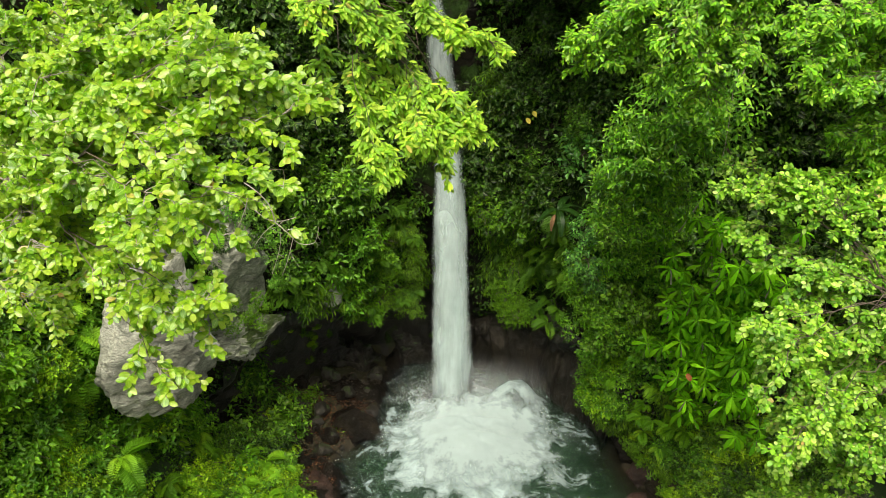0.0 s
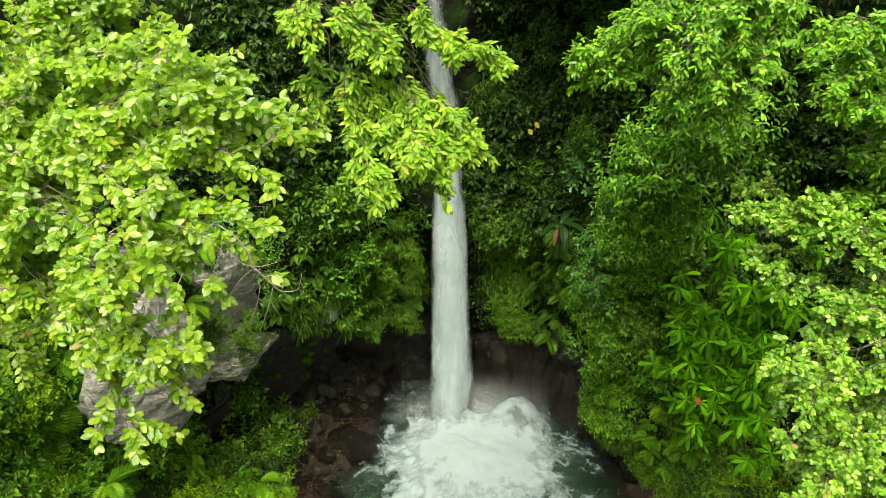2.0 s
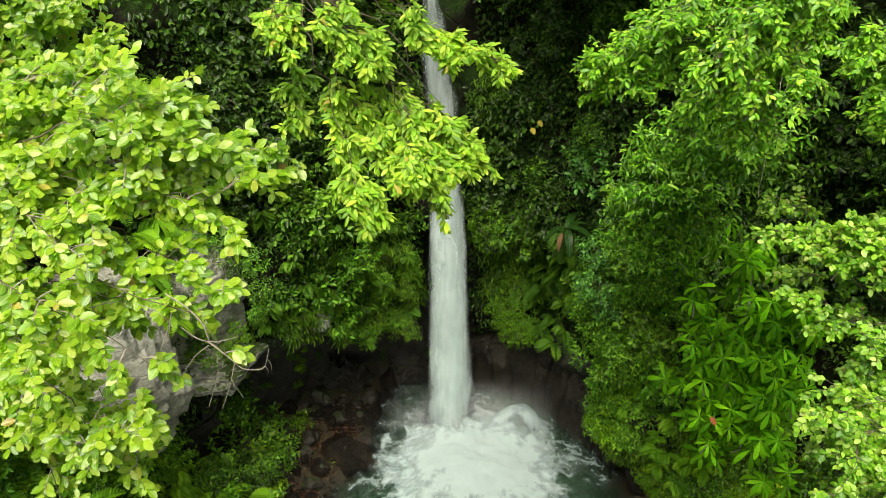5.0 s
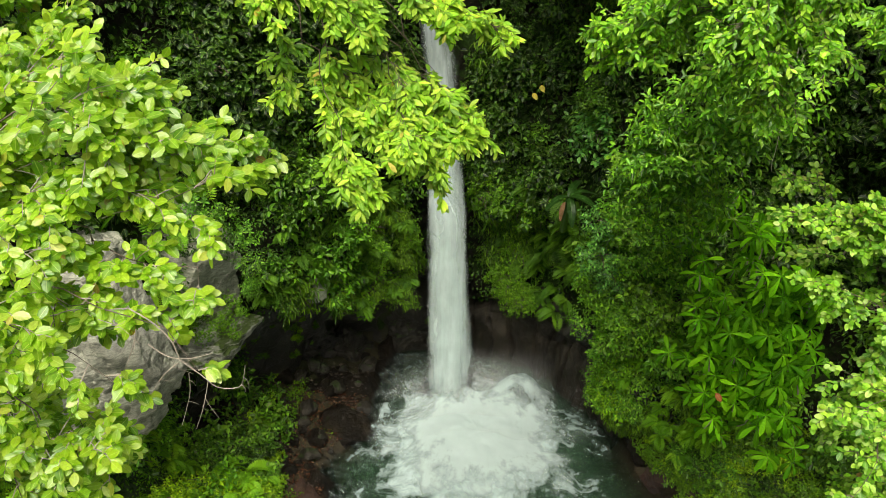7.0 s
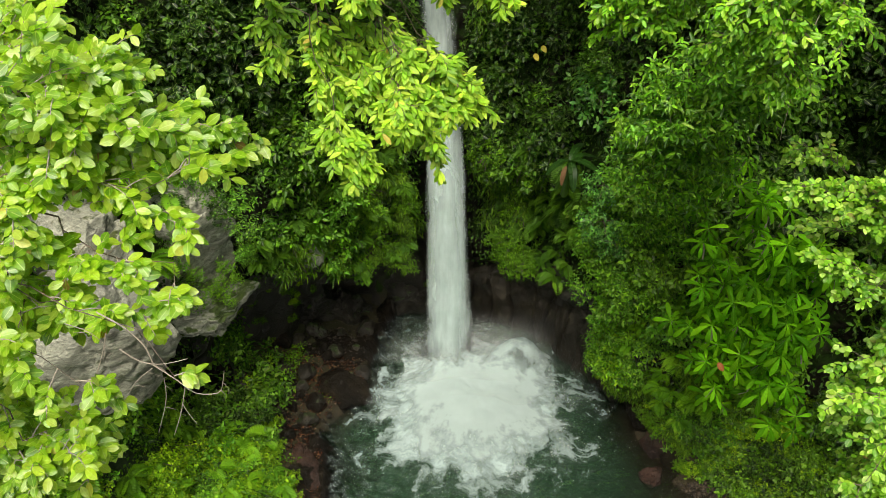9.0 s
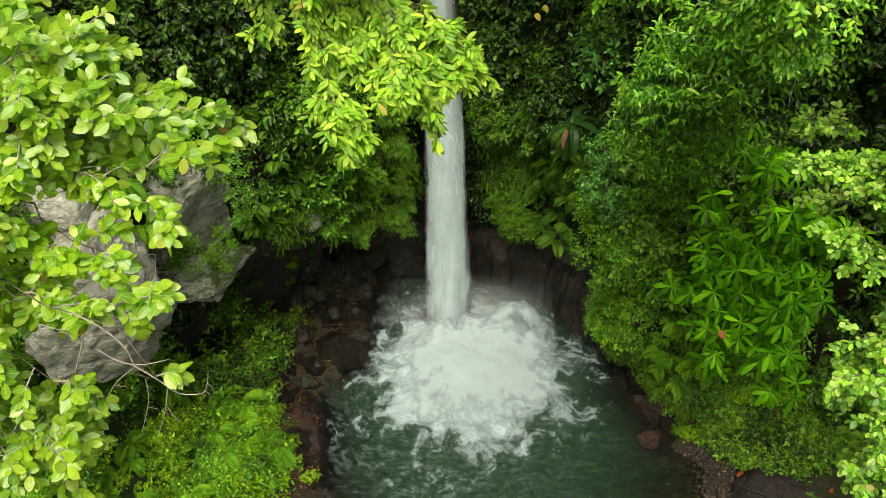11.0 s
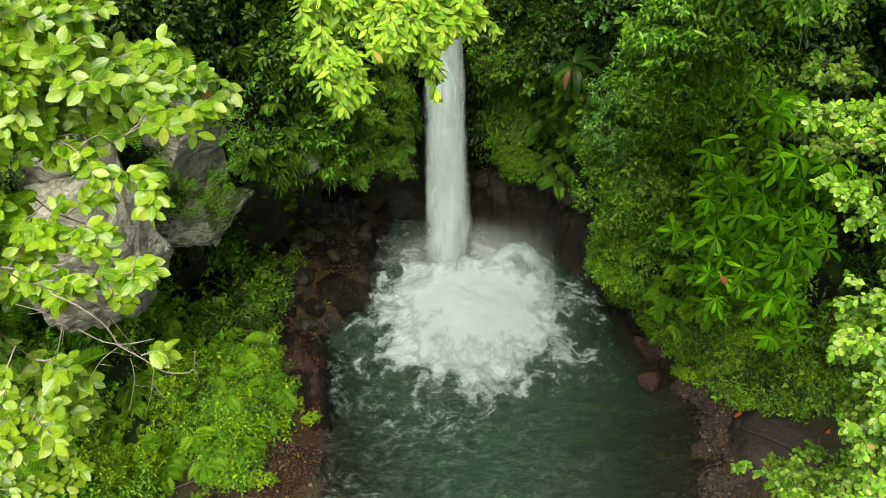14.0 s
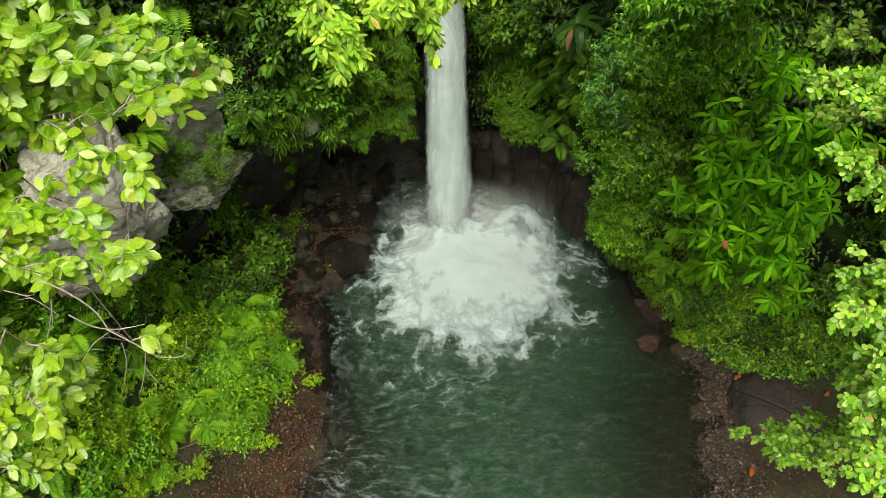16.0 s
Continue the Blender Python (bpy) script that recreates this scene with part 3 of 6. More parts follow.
# ---------------------------------------------------------------- cliff round the pool
PLAN = np.array([(-10.5, 0), (-10.0, 6), (-9.2, 11), (-8.6, 14.6), (-7.2, 17.4), (-5.6, 19.4), (-4.3, 20.6), (-2.9, 21.4), (-1.6, 23.3), (0.2, 24.3), (1.9, 24.0), (3.2, 22.7), (4.7, 20.7), (5.7, 18.9), (8.3, 18.1), (10.8, 15.2), (11.2, 9), (11.5, 0)], float)
LEVEL = np.array([-1.0, 1.6, 3.0, 4.2, 7.0, 10.0, 14.0, 19.0])
# How far the wall stands forward of the plan, column by column, at each level.
LEAN_LOW = [0, 0, 0, 0, -0.2, -1.2, -2.2, -2.8, -2.2, -1.3, -1.6, -1.5, -1.2, -1.1, -0.2, 0, 0, 0]
LEAN_MID = [0, 0, 0, 0, 0, -0.2, -0.3, -0.4, -0.5, -0.4, -0.5, -0.4, -0.4, -0.4, -0.2, 0, 0, 0]
LEAN_HIGH = [0, 0, 0.2, 0.3, 0.4, 0.5, 0.6, 0.6, 0.3, 0.0, 0.5, 0.2, 0.7, -0.5, -1.0, 0.9, 1.2, 0.6]
NU, NV = 230, 110


def spline(table, n):
    """Smooth curve through the rows of a table, at n even steps."""
    table = np.asarray(table, float)
    t = np.linspace(0, len(table) - 1, n)
    k = np.clip(t.astype(int), 0, len(table) - 2)
    f = (t - k).reshape(-1, *[1] * (table.ndim - 1))
    at = lambda q: table[np.clip(q, 0, len(table) - 1)]
    p0, p1, p2, p3 = at(k - 1), at(k), at(k + 1), at(k + 2)
    return 0.5 * (2 * p1 + (p2 - p0) * f + (2 * p0 - 5 * p1 + 4 * p2 - p3) * f**2 + (3 * p1 - p0 - 3 * p2 + p3) * f**3)


plan = spline(PLAN, NU)
inward = unit(np.stack([-np.gradient(plan[:, 1]), np.gradient(plan[:, 0])], 1))
inward *= np.where(((np.array([1.0, 17.0]) - plan) * inward).sum(1) > 0, 1, -1)[:, None]
low, mid, high = (np.interp(np.linspace(0, 17, NU), np.arange(18), v) for v in (LEAN_LOW, LEAN_MID, LEAN_HIGH))
wz = np.linspace(-1.0, 19.0, NV)
crest = np.interp(np.linspace(0, 17, NU), [0, 6.5, 8, 9.3, 11, 12.2, 17], [0, 0, -1.2, -0.3, -2.2, -0.2, 0])
side = np.linspace(0, 17, NU) > 9.4
prof = np.stack([low, low * np.where(side, 0.65, 0.95), np.where(side, 0.1, 0.6) * low + mid * 0.4, mid, high * 0.7, high + 0.3 * crest, high * 0.7 + crest, high - 2.6 + crest], 1)
depth = np.stack([np.interp(wz, LEVEL, p) for p in prof])
WALL = np.empty((NU, NV, 3))
WALL[..., :2] = plan[:, None] + inward[:, None] * depth[..., None]
WALL[..., 2] = wz
rough = fbm(WALL, 0.35, 5, 3.0) * 0.55 + fbm(WALL, 1.3, 4, 9.0) * 0.22
WALL[..., :2] += inward[:, None] * rough[..., None]
WALL[..., 2] += 0.25 * fbm(WALL, 0.8, 3, 5.0)
i, j = np.meshgrid(np.arange(NU - 1), np.arange(NV - 1), indexing="ij")
wq = np.stack([i * NV + j, (i + 1) * NV + j, (i + 1) * NV + j + 1, i * NV + j + 1], -1).reshape(-1, 4)
cave = (np.linspace(0, 17, NU) > 4.6) & (np.linspace(0, 17, NU) < 13.2)
EDGE = np.interp(np.linspace(0, 17, NU), [0, 4.4, 5.2, 6, 7, 8, 9, 9.6, 10, 11, 12, 13, 14, 17], [0.3, 1.6, 4.4, 4.7, 4.3, 3.4, 2.8, 2.2, 2.5, 3.0, 3.0, 1.5, 0.6, 0.3])
tagged(build("cliff", WALL.reshape(-1, 3), wq, ROCK_WALL, smooth=True), "sheer mossy rock wall curving round the plunge pool, shade in its dark colour", "cliff", kind="structure")
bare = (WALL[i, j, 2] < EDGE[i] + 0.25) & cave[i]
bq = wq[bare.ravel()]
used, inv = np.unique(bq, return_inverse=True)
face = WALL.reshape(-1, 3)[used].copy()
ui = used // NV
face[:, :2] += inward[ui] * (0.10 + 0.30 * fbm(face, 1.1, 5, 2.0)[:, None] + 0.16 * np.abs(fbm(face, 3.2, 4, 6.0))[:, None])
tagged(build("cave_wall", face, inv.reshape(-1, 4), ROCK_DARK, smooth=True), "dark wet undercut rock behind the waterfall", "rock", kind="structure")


def wall_at(u, z):
    """A place on the cliff at column u (0 to 17) and height z, and the way out of it."""
    a = np.clip(np.asarray(u) / 17 * (NU - 1), 0, NU - 1).astype(int)
    b = np.clip((np.asarray(z) + 1) / 20 * (NV - 1), 0, NV - 1).astype(int)
    return WALL[a, b], np.concatenate([inward[a], np.zeros((*np.shape(a), 1))], -1)


# Bare rock that shelves from the hollow down to the pool.
sx_, sy_ = np.arange(-7.0, -1.2, 0.09), np.arange(17.2, 26.2, 0.09)
SX, SY = np.meshgrid(sx_, sy_, indexing="ij")
flat3 = np.stack([SX, SY, 0 * SX], -1)
block = np.round((fbm(flat3, 0.55, 3, 8.0) + 1) * 5) / 5 - 1
SZ = ground_z(SX, np.minimum(SY, 25.2)) + 0.02 + 0.42 * block + 0.20 * fbm(flat3, 1.6, 5, 1.0) + 0.09 * fbm(flat3, 4.5, 4, 2.0)
i, j = np.meshgrid(np.arange(len(sx_) - 1), np.arange(len(sy_) - 1), indexing="ij")
sq = np.stack([i * len(sy_) + j, (i + 1) * len(sy_) + j, (i + 1) * len(sy_) + j + 1, i * len(sy_) + j + 1], -1).reshape(-1, 4)
tagged(build("rock_shelf", np.stack([SX, SY, SZ], -1).reshape(-1, 3), sq[SZ[i, j].ravel() < 4.0], ROCK_BROWN, smooth=True), "brown rock shelf sloping into the pool, hollow shade in its dark colour", "rock", kind="structure")

# ---------------------------------------------------------------- water
px = np.concatenate([np.arange(-24, -6, 0.8), np.arange(-6, 8.6, 0.09), np.arange(8.6, 26, 0.8)])
py = np.concatenate([np.arange(-150, 7, 0.8), np.arange(7, 27, 0.09)])
PX, PY = np.meshgrid(px, py, indexing="ij")
dist = np.hypot((PX - 0.6) / 2.4, (PY - 21.6) / 2.2)
flatp = np.stack([PX, PY, 0 * PX], -1)
PZ = 0.06 * fbm(flatp * (1, 1.8, 1), 2.6, 3, 2.0) + 0.055 * fbm(flatp * (1, 1.7, 1), 1.1, 3) * (1.7 + 2.0 * np.exp(-dist)) + 0.20 * np.exp(-(dist**2))
i, j = np.meshgrid(np.arange(len(px) - 1), np.arange(len(py) - 1), indexing="ij")
pq = np.stack([i * len(py) + j, (i + 1) * len(py) + j, (i + 1) * len(py) + j + 1, i * len(py) + j + 1], -1).reshape(-1, 4)
keep = ground_z(PX, PY)[i, j].ravel() < 0.35
tagged(build("water", np.stack([PX, PY, PZ], -1).reshape(-1, 3), pq[keep], WATER, smooth=True, uv=np.stack([np.clip(-ground_z(PX, PY) / 1.6, 0, 1), 0 * PX], -1).reshape(-1, 2)), "dark green plunge pool with white foam, painted glints and ripples", "water", kind="structure")

fall = empty("waterfall", pose(0.3, 22.9, 0), "tall narrow white waterfall dropping into the pool", "waterfall")


def fall_sheet(name, offset, width, mat, bulge, seed, label):
    z = np.linspace(-0.1, 17.4, 90)
    s = np.linspace(0, 1, 15)
    Z, S = np.meshgrid(z, s, indexing="ij")
    cx = np.interp(Z, [0, 1.4, 4.0, 7.0, 10.0, 11.4, 17.4], [0.22, 0.25, 0.17, 0.15, 0.0, -0.19, -0.55])
    w = np.interp(Z, [0, 0.8, 2.5, 7, 12, 17.4], [1.62, 1.46, 1.46, 1.42, 1.24, 1.10]) * width
    wob = 0.10 * np.array([[noise.noise(Vector((a * 0.9, b * 2, seed))) for b in s] for a in z])
    X = cx + (S - 0.5) * w + wob * 0.7
    Y = np.interp(Z, [0, 6, 12, 15.5, 17.4], [22.75, 22.95, 23.3, 23.8, 24.6]) - bulge * np.sin(np.pi * S) * 0.4 + offset + wob
    V = np.stack([X - 0.3, Y - 22.9, Z], -1).reshape(-1, 3)
    i, j = np.meshgrid(np.arange(len(z) - 1), np.arange(len(s) - 1), indexing="ij")
    F = np.stack([i * len(s) + j, i * len(s) + j + 1, (i + 1) * len(s) + j + 1, (i + 1) * len(s) + j], -1).reshape(-1, 4)
    return build(name, V, F, mat, fall, label, True, np.stack([S, Z / 17], -1).reshape(-1, 2))


fall_sheet("back_sheet", 0.28, 0.95, FALL_CORE, 0.2, 1.3, "")
fall_sheet("core_sheet", 0.0, 0.92, FALL_CORE, 0.7, 4.1, "")
fall_sheet("front_veil", -0.22, 1.05, FALL_VEIL, 0.8, 7.7, "thin veil of water")
fall_sheet("outer_veil", -0.05, 1.38, FALL_VEIL, 0.5, 11.2, "thin veil of water")


def specks(name, P, size, parent, label):
    d = unit(RNG.normal(size=(len(P), 3)))
    e = unit(np.cross(d, RNG.normal(size=(len(P), 3))))
    r = size[:, None]
    V = np.stack([P + d * r, P - d * 0.6 * r + e * r, P - d * 0.6 * r - e * r], 1).reshape(-1, 3)
    return build(name, V, np.arange(len(V)).reshape(-1, 3), SPRAY, parent, label)


n = 14000
ang, rad = RNG.uniform(0, 2 * np.pi, n), np.abs(RNG.normal(0, 0.6, n))
sx, sy = 0.75 + 1.9 * rad * np.cos(ang), 21.5 + 1.3 * rad * np.sin(ang)
hgt = np.abs(RNG.normal(0, 1, n)) * (0.5 * np.exp(-(rad**2)) + 0.10)
plume = np.exp(-(((sx - 2.3) / 0.9) ** 2) - ((sy - 22.4) / 0.8) ** 2)
hgt *= 1 + 1.6 * plume
# Thrown up in a ragged plume beside the foot of the fall.
m = 9000
gust = RNG.integers(0, 26, m)
gx0, gy0, gh = RNG.normal(2.0, 0.62, 26), RNG.normal(22.3, 0.3, 26), RNG.uniform(0.3, 1.0, 26)
gx0[18:], gh[18:] = RNG.normal(-0.8, 0.4, 8), RNG.uniform(0.15, 0.45, 8)
t = RNG.random(m) ** 0.8
px_ = gx0[gust] + (gx0[gust] - 0.5) * 0.25 * t + RNG.normal(0, 0.16, m) * (0.6 + t)
py_ = gy0[gust] + RNG.normal(0, 0.2, m)
sx, sy, hgt = np.append(sx, px_), np.append(sy, py_), np.append(hgt, gh[gust] * t * 1.35 + 0.1)
n += m
ok = (sy < 23.3) & ((sx > -0.9) | (sy < 21.8))
tagged(specks("spray", np.stack([sx, sy, hgt + 0.1], 1)[ok], RNG.uniform(0.003, 0.008, n)[ok], None, ""), "white burst of spray where the fall strikes the pool", "spray", kind="stuff")

# The heap of white water below the fall, with a plume thrown up beside it.
rr, aa = np.meshgrid(np.linspace(0, 1, 50), np.linspace(0, 2 * np.pi, 121), indexing="ij")
X, Y = 1.05 + 3.15 * rr * np.cos(aa), 20.75 + 2.85 * rr * np.sin(aa)
flat3 = np.stack([X, Y, 0 * X], -1)
heap = 0.30 * np.exp(-((X - 0.6) / 1.6) ** 2 - ((Y - 21.3) / 1.3) ** 2) + 0.45 * np.exp(-((X - 0.25) / 0.7) ** 2 - ((Y - 22.3) / 0.6) ** 2) + 0.12 * (1 - rr**2)
heap += 1.0 * np.exp(-(((X - 2.3) / 0.75) ** 2) - ((Y - 22.3) / 0.6) ** 2) + 0.25 * np.exp(-(((X - 1.2) / 0.6) ** 2) - ((Y - 22.5) / 0.5) ** 2) + 0.20 * np.exp(-(((X + 0.9) / 0.5) ** 2) - ((Y - 22.4) / 0.4) ** 2)
heap *= 1 + 0.18 * fbm(flat3, 1.4, 4, 2.0)
i, j = np.meshgrid(np.arange(49), np.arange(120), indexing="ij")
F = np.stack([i * 121 + j, (i + 1) * 121 + j, (i + 1) * 121 + j + 1, i * 121 + j + 1], -1).reshape(-1, 4)
tagged(build("splash", np.stack([X, Y, heap + 0.10], -1).reshape(-1, 3), F, SPLASH, smooth=True, uv=np.stack([np.maximum(1 - rr, 1.05 * np.exp(-(((X - 2.2) / 0.9) ** 2) - ((Y - 22.3) / 0.6) ** 2)), aa], -1).reshape(-1, 2)), "heaped white water torn into streaks below the fall", "white water", kind="stuff")

# Thin mist over the splash, thinning outwards.
veil = empty("mist", pose(0.0, 22.0, 0), "soft white mist drifting above the splash", "mist")
for cx0, cy0, half, tall, thick in ((0.9, 0.75, 2.6, 1.5, 0.55), (1.5, 0.35, 1.9, 1.9, 0.5), (-0.5, 0.5, 1.4, 1.1, 0.28), (1.0, -0.2, 2.3, 1.1, 0.6), (0.5, -0.75, 1.9, 0.95, 0.65), (1.1, -1.5, 1.9, 0.7, 0.5)):
    U, V = np.meshgrid(np.linspace(-1, 1, 25), np.linspace(0, 1, 13), indexing="ij")
    X, Z = cx0 + half * U, tall * V
    Y = cy0 + 0.35 * V + 0.12 * fbm(np.stack([X, 0 * X + cy0, Z], -1), 0.9, 3)
    i, j = np.meshgrid(np.arange(24), np.arange(12), indexing="ij")
    F = np.stack([i * 13 + j, (i + 1) * 13 + j, (i + 1) * 13 + j + 1, i * 13 + j + 1], -1).reshape(-1, 4)
    fade = thick * np.clip(1 - U**2, 0, 1) ** 1.5 * (1 - V) ** 1.3
    build("veil", np.stack([X, Y, Z], -1).reshape(-1, 3), F, MIST, veil, "", True, np.stack([fade, V], -1).reshape(-1, 2))

# ---------------------------------------------------------------- rocks
def rock(name, centre, size, mat, label, seed, turn=0.0, cuts=5, lump=0.3, group="", count=15):
    """A weathered block: a ball cut by many planes, with ridges and fissures."""
    bm = bmesh.new()
    bmesh.ops.create_icosphere(bm, subdivisions=cuts, radius=1.0)
    r = random.Random(seed)
    planes = [(Vector((r.gauss(0, 1), r.gauss(0, 1), r.gauss(0, 0.8))).normalized(), r.uniform(0.5, 0.82)) for _ in range(count)]
    for v in bm.verts:
        for nrm, d in planes:
            over = v.co.dot(nrm) - d
            if over > 0:
                v.co -= nrm * over
        p = v.co * 1.3 + Vector((seed * 3.1, seed, -seed))
        ridge = abs(noise.fractal(Vector((p.x, p.y, p.z * 2.2)) * 1.6, 1.0, 2.0, 3))
        f = Vector((p.x + 0.5 * p.z, p.y, 1.7 * p.z - 2.0 * p.x)) * 1.0
        v.co *= 1 + lump * 0.26 * noise.fractal(f, 0.9, 2.0, 4)
        v.co *= 1 + lump * (0.30 * noise.fractal(p, 1.0, 2.0, 4) - 0.22 * max(0, 0.16 - ridge) / 0.16 + 0.10 * noise.fractal(p * 6, 1.0, 2.0, 3))
        v.co = Vector((v.co.x * size[0], v.co.y * size[1], v.co.z * size[2])) * 1.25
    me = bpy.data.meshes.new(name)
    bm.to_mesh(me)
    bm.free()
    me.polygons.foreach_set("use_smooth", np.ones(len(me.polygons), bool))
    me.materials.append(mat)
    ob = new(name, me)
    ob.matrix_basis = pose(*centre, 0, 0, turn)
    return tagged(ob, label, "rock", group)


rock("boulder", (-6.15, 15.6, 7.3), (1.12, 1.2, 1.72), ROCK_GREY, "large pale grey overhanging boulder with fissured face", 5, -28, 6, 0.30)
rock("boulder", (-6.8, 16.4, 8.5), (0.9, 0.9, 1.0), ROCK_GREY, "pale grey boulder wedged in the slope under leaves", 8, 50)
rock("boulder", (-3.3, 20.95, 5.1), (0.34, 0.35, 0.4), ROCK_LICHEN, "small grey rock among hanging leaves", 18, 30, 4)
rock("boulder", (5.45, 18.2, -0.05), (0.36, 0.3, 0.26), ROCK_RED, "reddish brown boulder sitting in shallow water", 37, 0, 4)
rock("boulder", (6.1, 18.7, 0.1), (0.42, 0.36, 0.3), ROCK_BROWN, "small brown rock on the bank", 40, 40, 4)
rock("boulder", (8.35, 16.0, 0.0), (1.1, 1.2, 0.5), ROCK_SLAB, "smooth dark flat slab of rock on the gravel bank", 43, 25, 5, 0.15, count=6)
rock("boulder", (7.7, 13.0, 0.0), (0.9, 0.9, 0.4), ROCK_SLAB, "smooth dark flat slab of rock on the gravel bank", 46, 70, 5, 0.15, count=6)
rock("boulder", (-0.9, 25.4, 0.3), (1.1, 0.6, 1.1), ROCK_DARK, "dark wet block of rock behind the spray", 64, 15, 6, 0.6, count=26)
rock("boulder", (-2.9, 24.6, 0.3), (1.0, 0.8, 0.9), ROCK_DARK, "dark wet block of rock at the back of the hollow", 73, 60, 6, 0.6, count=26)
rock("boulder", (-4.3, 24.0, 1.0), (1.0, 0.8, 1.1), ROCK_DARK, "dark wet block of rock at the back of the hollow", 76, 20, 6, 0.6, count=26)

rock("boulder", (-5.5, 18.95, 5.1), (1.5, 1.0, 0.68), ROCK_LICHEN, "grey lichen-spotted rock jutting over the dark hollow", 33, 15, 6, 0.5, count=24)
rock("boulder", (-5.55, 18.75, 7.25), (1.35, 0.85, 1.6), ROCK_GREY, "tall pale grey rock face half covered by creepers", 15, 25, 6, 0.4)
rock("boulder", (-6.9, 18.1, 6.3), (0.9, 0.8, 1.3), ROCK_LICHEN, "grey rock wedged behind the overhanging boulder", 91, 40)
rock("boulder", (-3.45, 18.2, -0.05), (0.62, 1.15, 0.42), ROCK_RED, "reddish brown rock ledge dipping into the pool", 52, 8, 5, 0.25, count=9)
rock("boulder", (-3.1, 17.05, -0.05), (0.40, 0.55, 0.42), ROCK_BROWN, "brown rock with bright moss at the pool edge", 31, 0, 4)
rock("boulder", (-2.85, 21.2, 0.0), (0.75, 0.75, 0.55), ROCK_BROWN, "rounded dark brown rock undercut by the pool", 55, 30, 5, 0.25, count=9)
rock("boulder", (5.75, 20.3, 0.25), (0.75, 0.75, 0.65), ROCK_BROWN, "dark rock with clinging moss at the pool margin", 34, 20, 5)
rock("boulder", (5.85, 19.2, 0.05), (0.5, 0.5, 0.38), ROCK_RED, "rounded wet brown rock at the pool margin", 58, 50, 4)

# The low wall right of the fall, split by upright joints.
ax_, az_ = np.linspace(0, 6, 150), np.linspace(0, 1, 50)
foot = spline(np.array([(0.4, 25.0), (1.3, 24.7), (2.4, 24.4), (3.3, 23.8), (3.95, 22.9), (4.45, 21.9), (5.1, 21.0)]), 150)
FX, FZ = np.meshgrid(ax_, az_, indexing="ij")
fout = unit(np.stack([-np.gradient(foot[:, 1]), np.gradient(foot[:, 0])], 1))
fout *= np.where(((np.array([1.0, 18.0]) - foot) * fout).sum(1) > 0, 1, -1)[:, None]
crown_z = np.interp(ax_, [0, 1, 2, 3, 4, 5, 6], [1.5, 2.0, 2.35, 2.4, 2.3, 1.9, 1.2])
rise = np.clip(FZ / 0.75, 0, 1)
tuck = -1.5 * np.clip((FZ - 0.6) / 0.4, 0, 1) ** 1.6
spots = np.stack([FX * 1.0, 0 * FX, rise * 2], -1)
warp_x = FX + 0.25 * fbm(spots, 0.9, 3, 4.0)
joint = np.abs((warp_x * 1.55) % 1 - 0.5) * 2
cell = np.floor(warp_x * 1.55)
out_by = tuck + 0.26 * np.sin(cell * 12.9) - 0.32 * np.clip(1 - (1 - joint) / 0.14, 0, 1) + 0.22 * fbm(spots, 1.0, 5, 7.0) + 0.06 * fbm(spots, 4.0, 4, 1.0)
FACE = np.empty((150, 50, 3))
FACE[..., :2] = foot[:, None] + fout[:, None] * out_by[..., None]
FACE[..., 2] = -0.6 + (crown_z[:, None] + 0.6) * np.sin(rise * np.pi / 2) ** 0.8 + 0.12 * np.sin(cell * 7.3) * rise
i, j = np.meshgrid(np.arange(149), np.arange(49), indexing="ij")
tagged(build("rock_ledge", FACE.reshape(-1, 3), np.stack([i * 50 + j, (i + 1) * 50 + j, (i + 1) * 50 + j + 1, i * 50 + j + 1], -1).reshape(-1, 4), ROCK_LEDGE, smooth=True), "dark brown jointed rock ledge beside the waterfall", "rock", kind="structure")


# ---------------------------------------------------------------- gravel and litter
def stones(name, P, size, mat, label):
    base = np.array([(1, 0, 0), (0, 1, 0), (-1, 0, 0), (0, -1, 0), (0.1, 0.1, 1), (0, 0, -1)], float)
    tri = np.array([(0, 1, 4), (1, 2, 4), (2, 3, 4), (3, 0, 4), (1, 0, 5), (2, 1, 5), (3, 2, 5), (0, 3, 5)])
    sc = size[:, None, None] * RNG.uniform(0.6, 1.1, (len(P), 1, 3)) * (1, 1, 0.65)
    a = RNG.uniform(0, 6.28, len(P))
    c, s = np.cos(a)[:, None], np.sin(a)[:, None]
    V = base[None] * sc * RNG.uniform(0.75, 1.2, (len(P), 6, 1))
    V = np.stack([V[..., 0] * c - V[..., 1] * s, V[..., 0] * s + V[..., 1] * c, V[..., 2]], -1) + P[:, None]
    F = (np.arange(len(P))[:, None, None] * 6 + tri[None]).reshape(-1, 3)
    return tagged(build(name, V.reshape(-1, 3), F, mat, smooth=True), label, "gravel", kind="stuff")


def on_ground(x, y, up=0.0):
    return np.stack([x, y, ground_z(x, y) + up], -1)


n = 7000
y = RNG.uniform(12.2, 18.0, n)
x = np.interp(y, BANK_Y, RIGHT_X) + RNG.normal(0.5, 0.42, n)
stones("gravel", on_ground(x, y, 0.01), RNG.gamma(3, 0.009, n) + 0.013, GRAVEL, "grey and brown pebbles along the water")
n = 3600
y = RNG.uniform(11.5, 16.0, n)
x = np.interp(y, BANK_Y, LEFT_X) - np.abs(RNG.normal(0.2, 1.3, n))
stones("gravel", on_ground(x, y, 0.01), RNG.gamma(3, 0.009, n) + 0.012, GRAVEL, "brown gravel bank beside the pool")


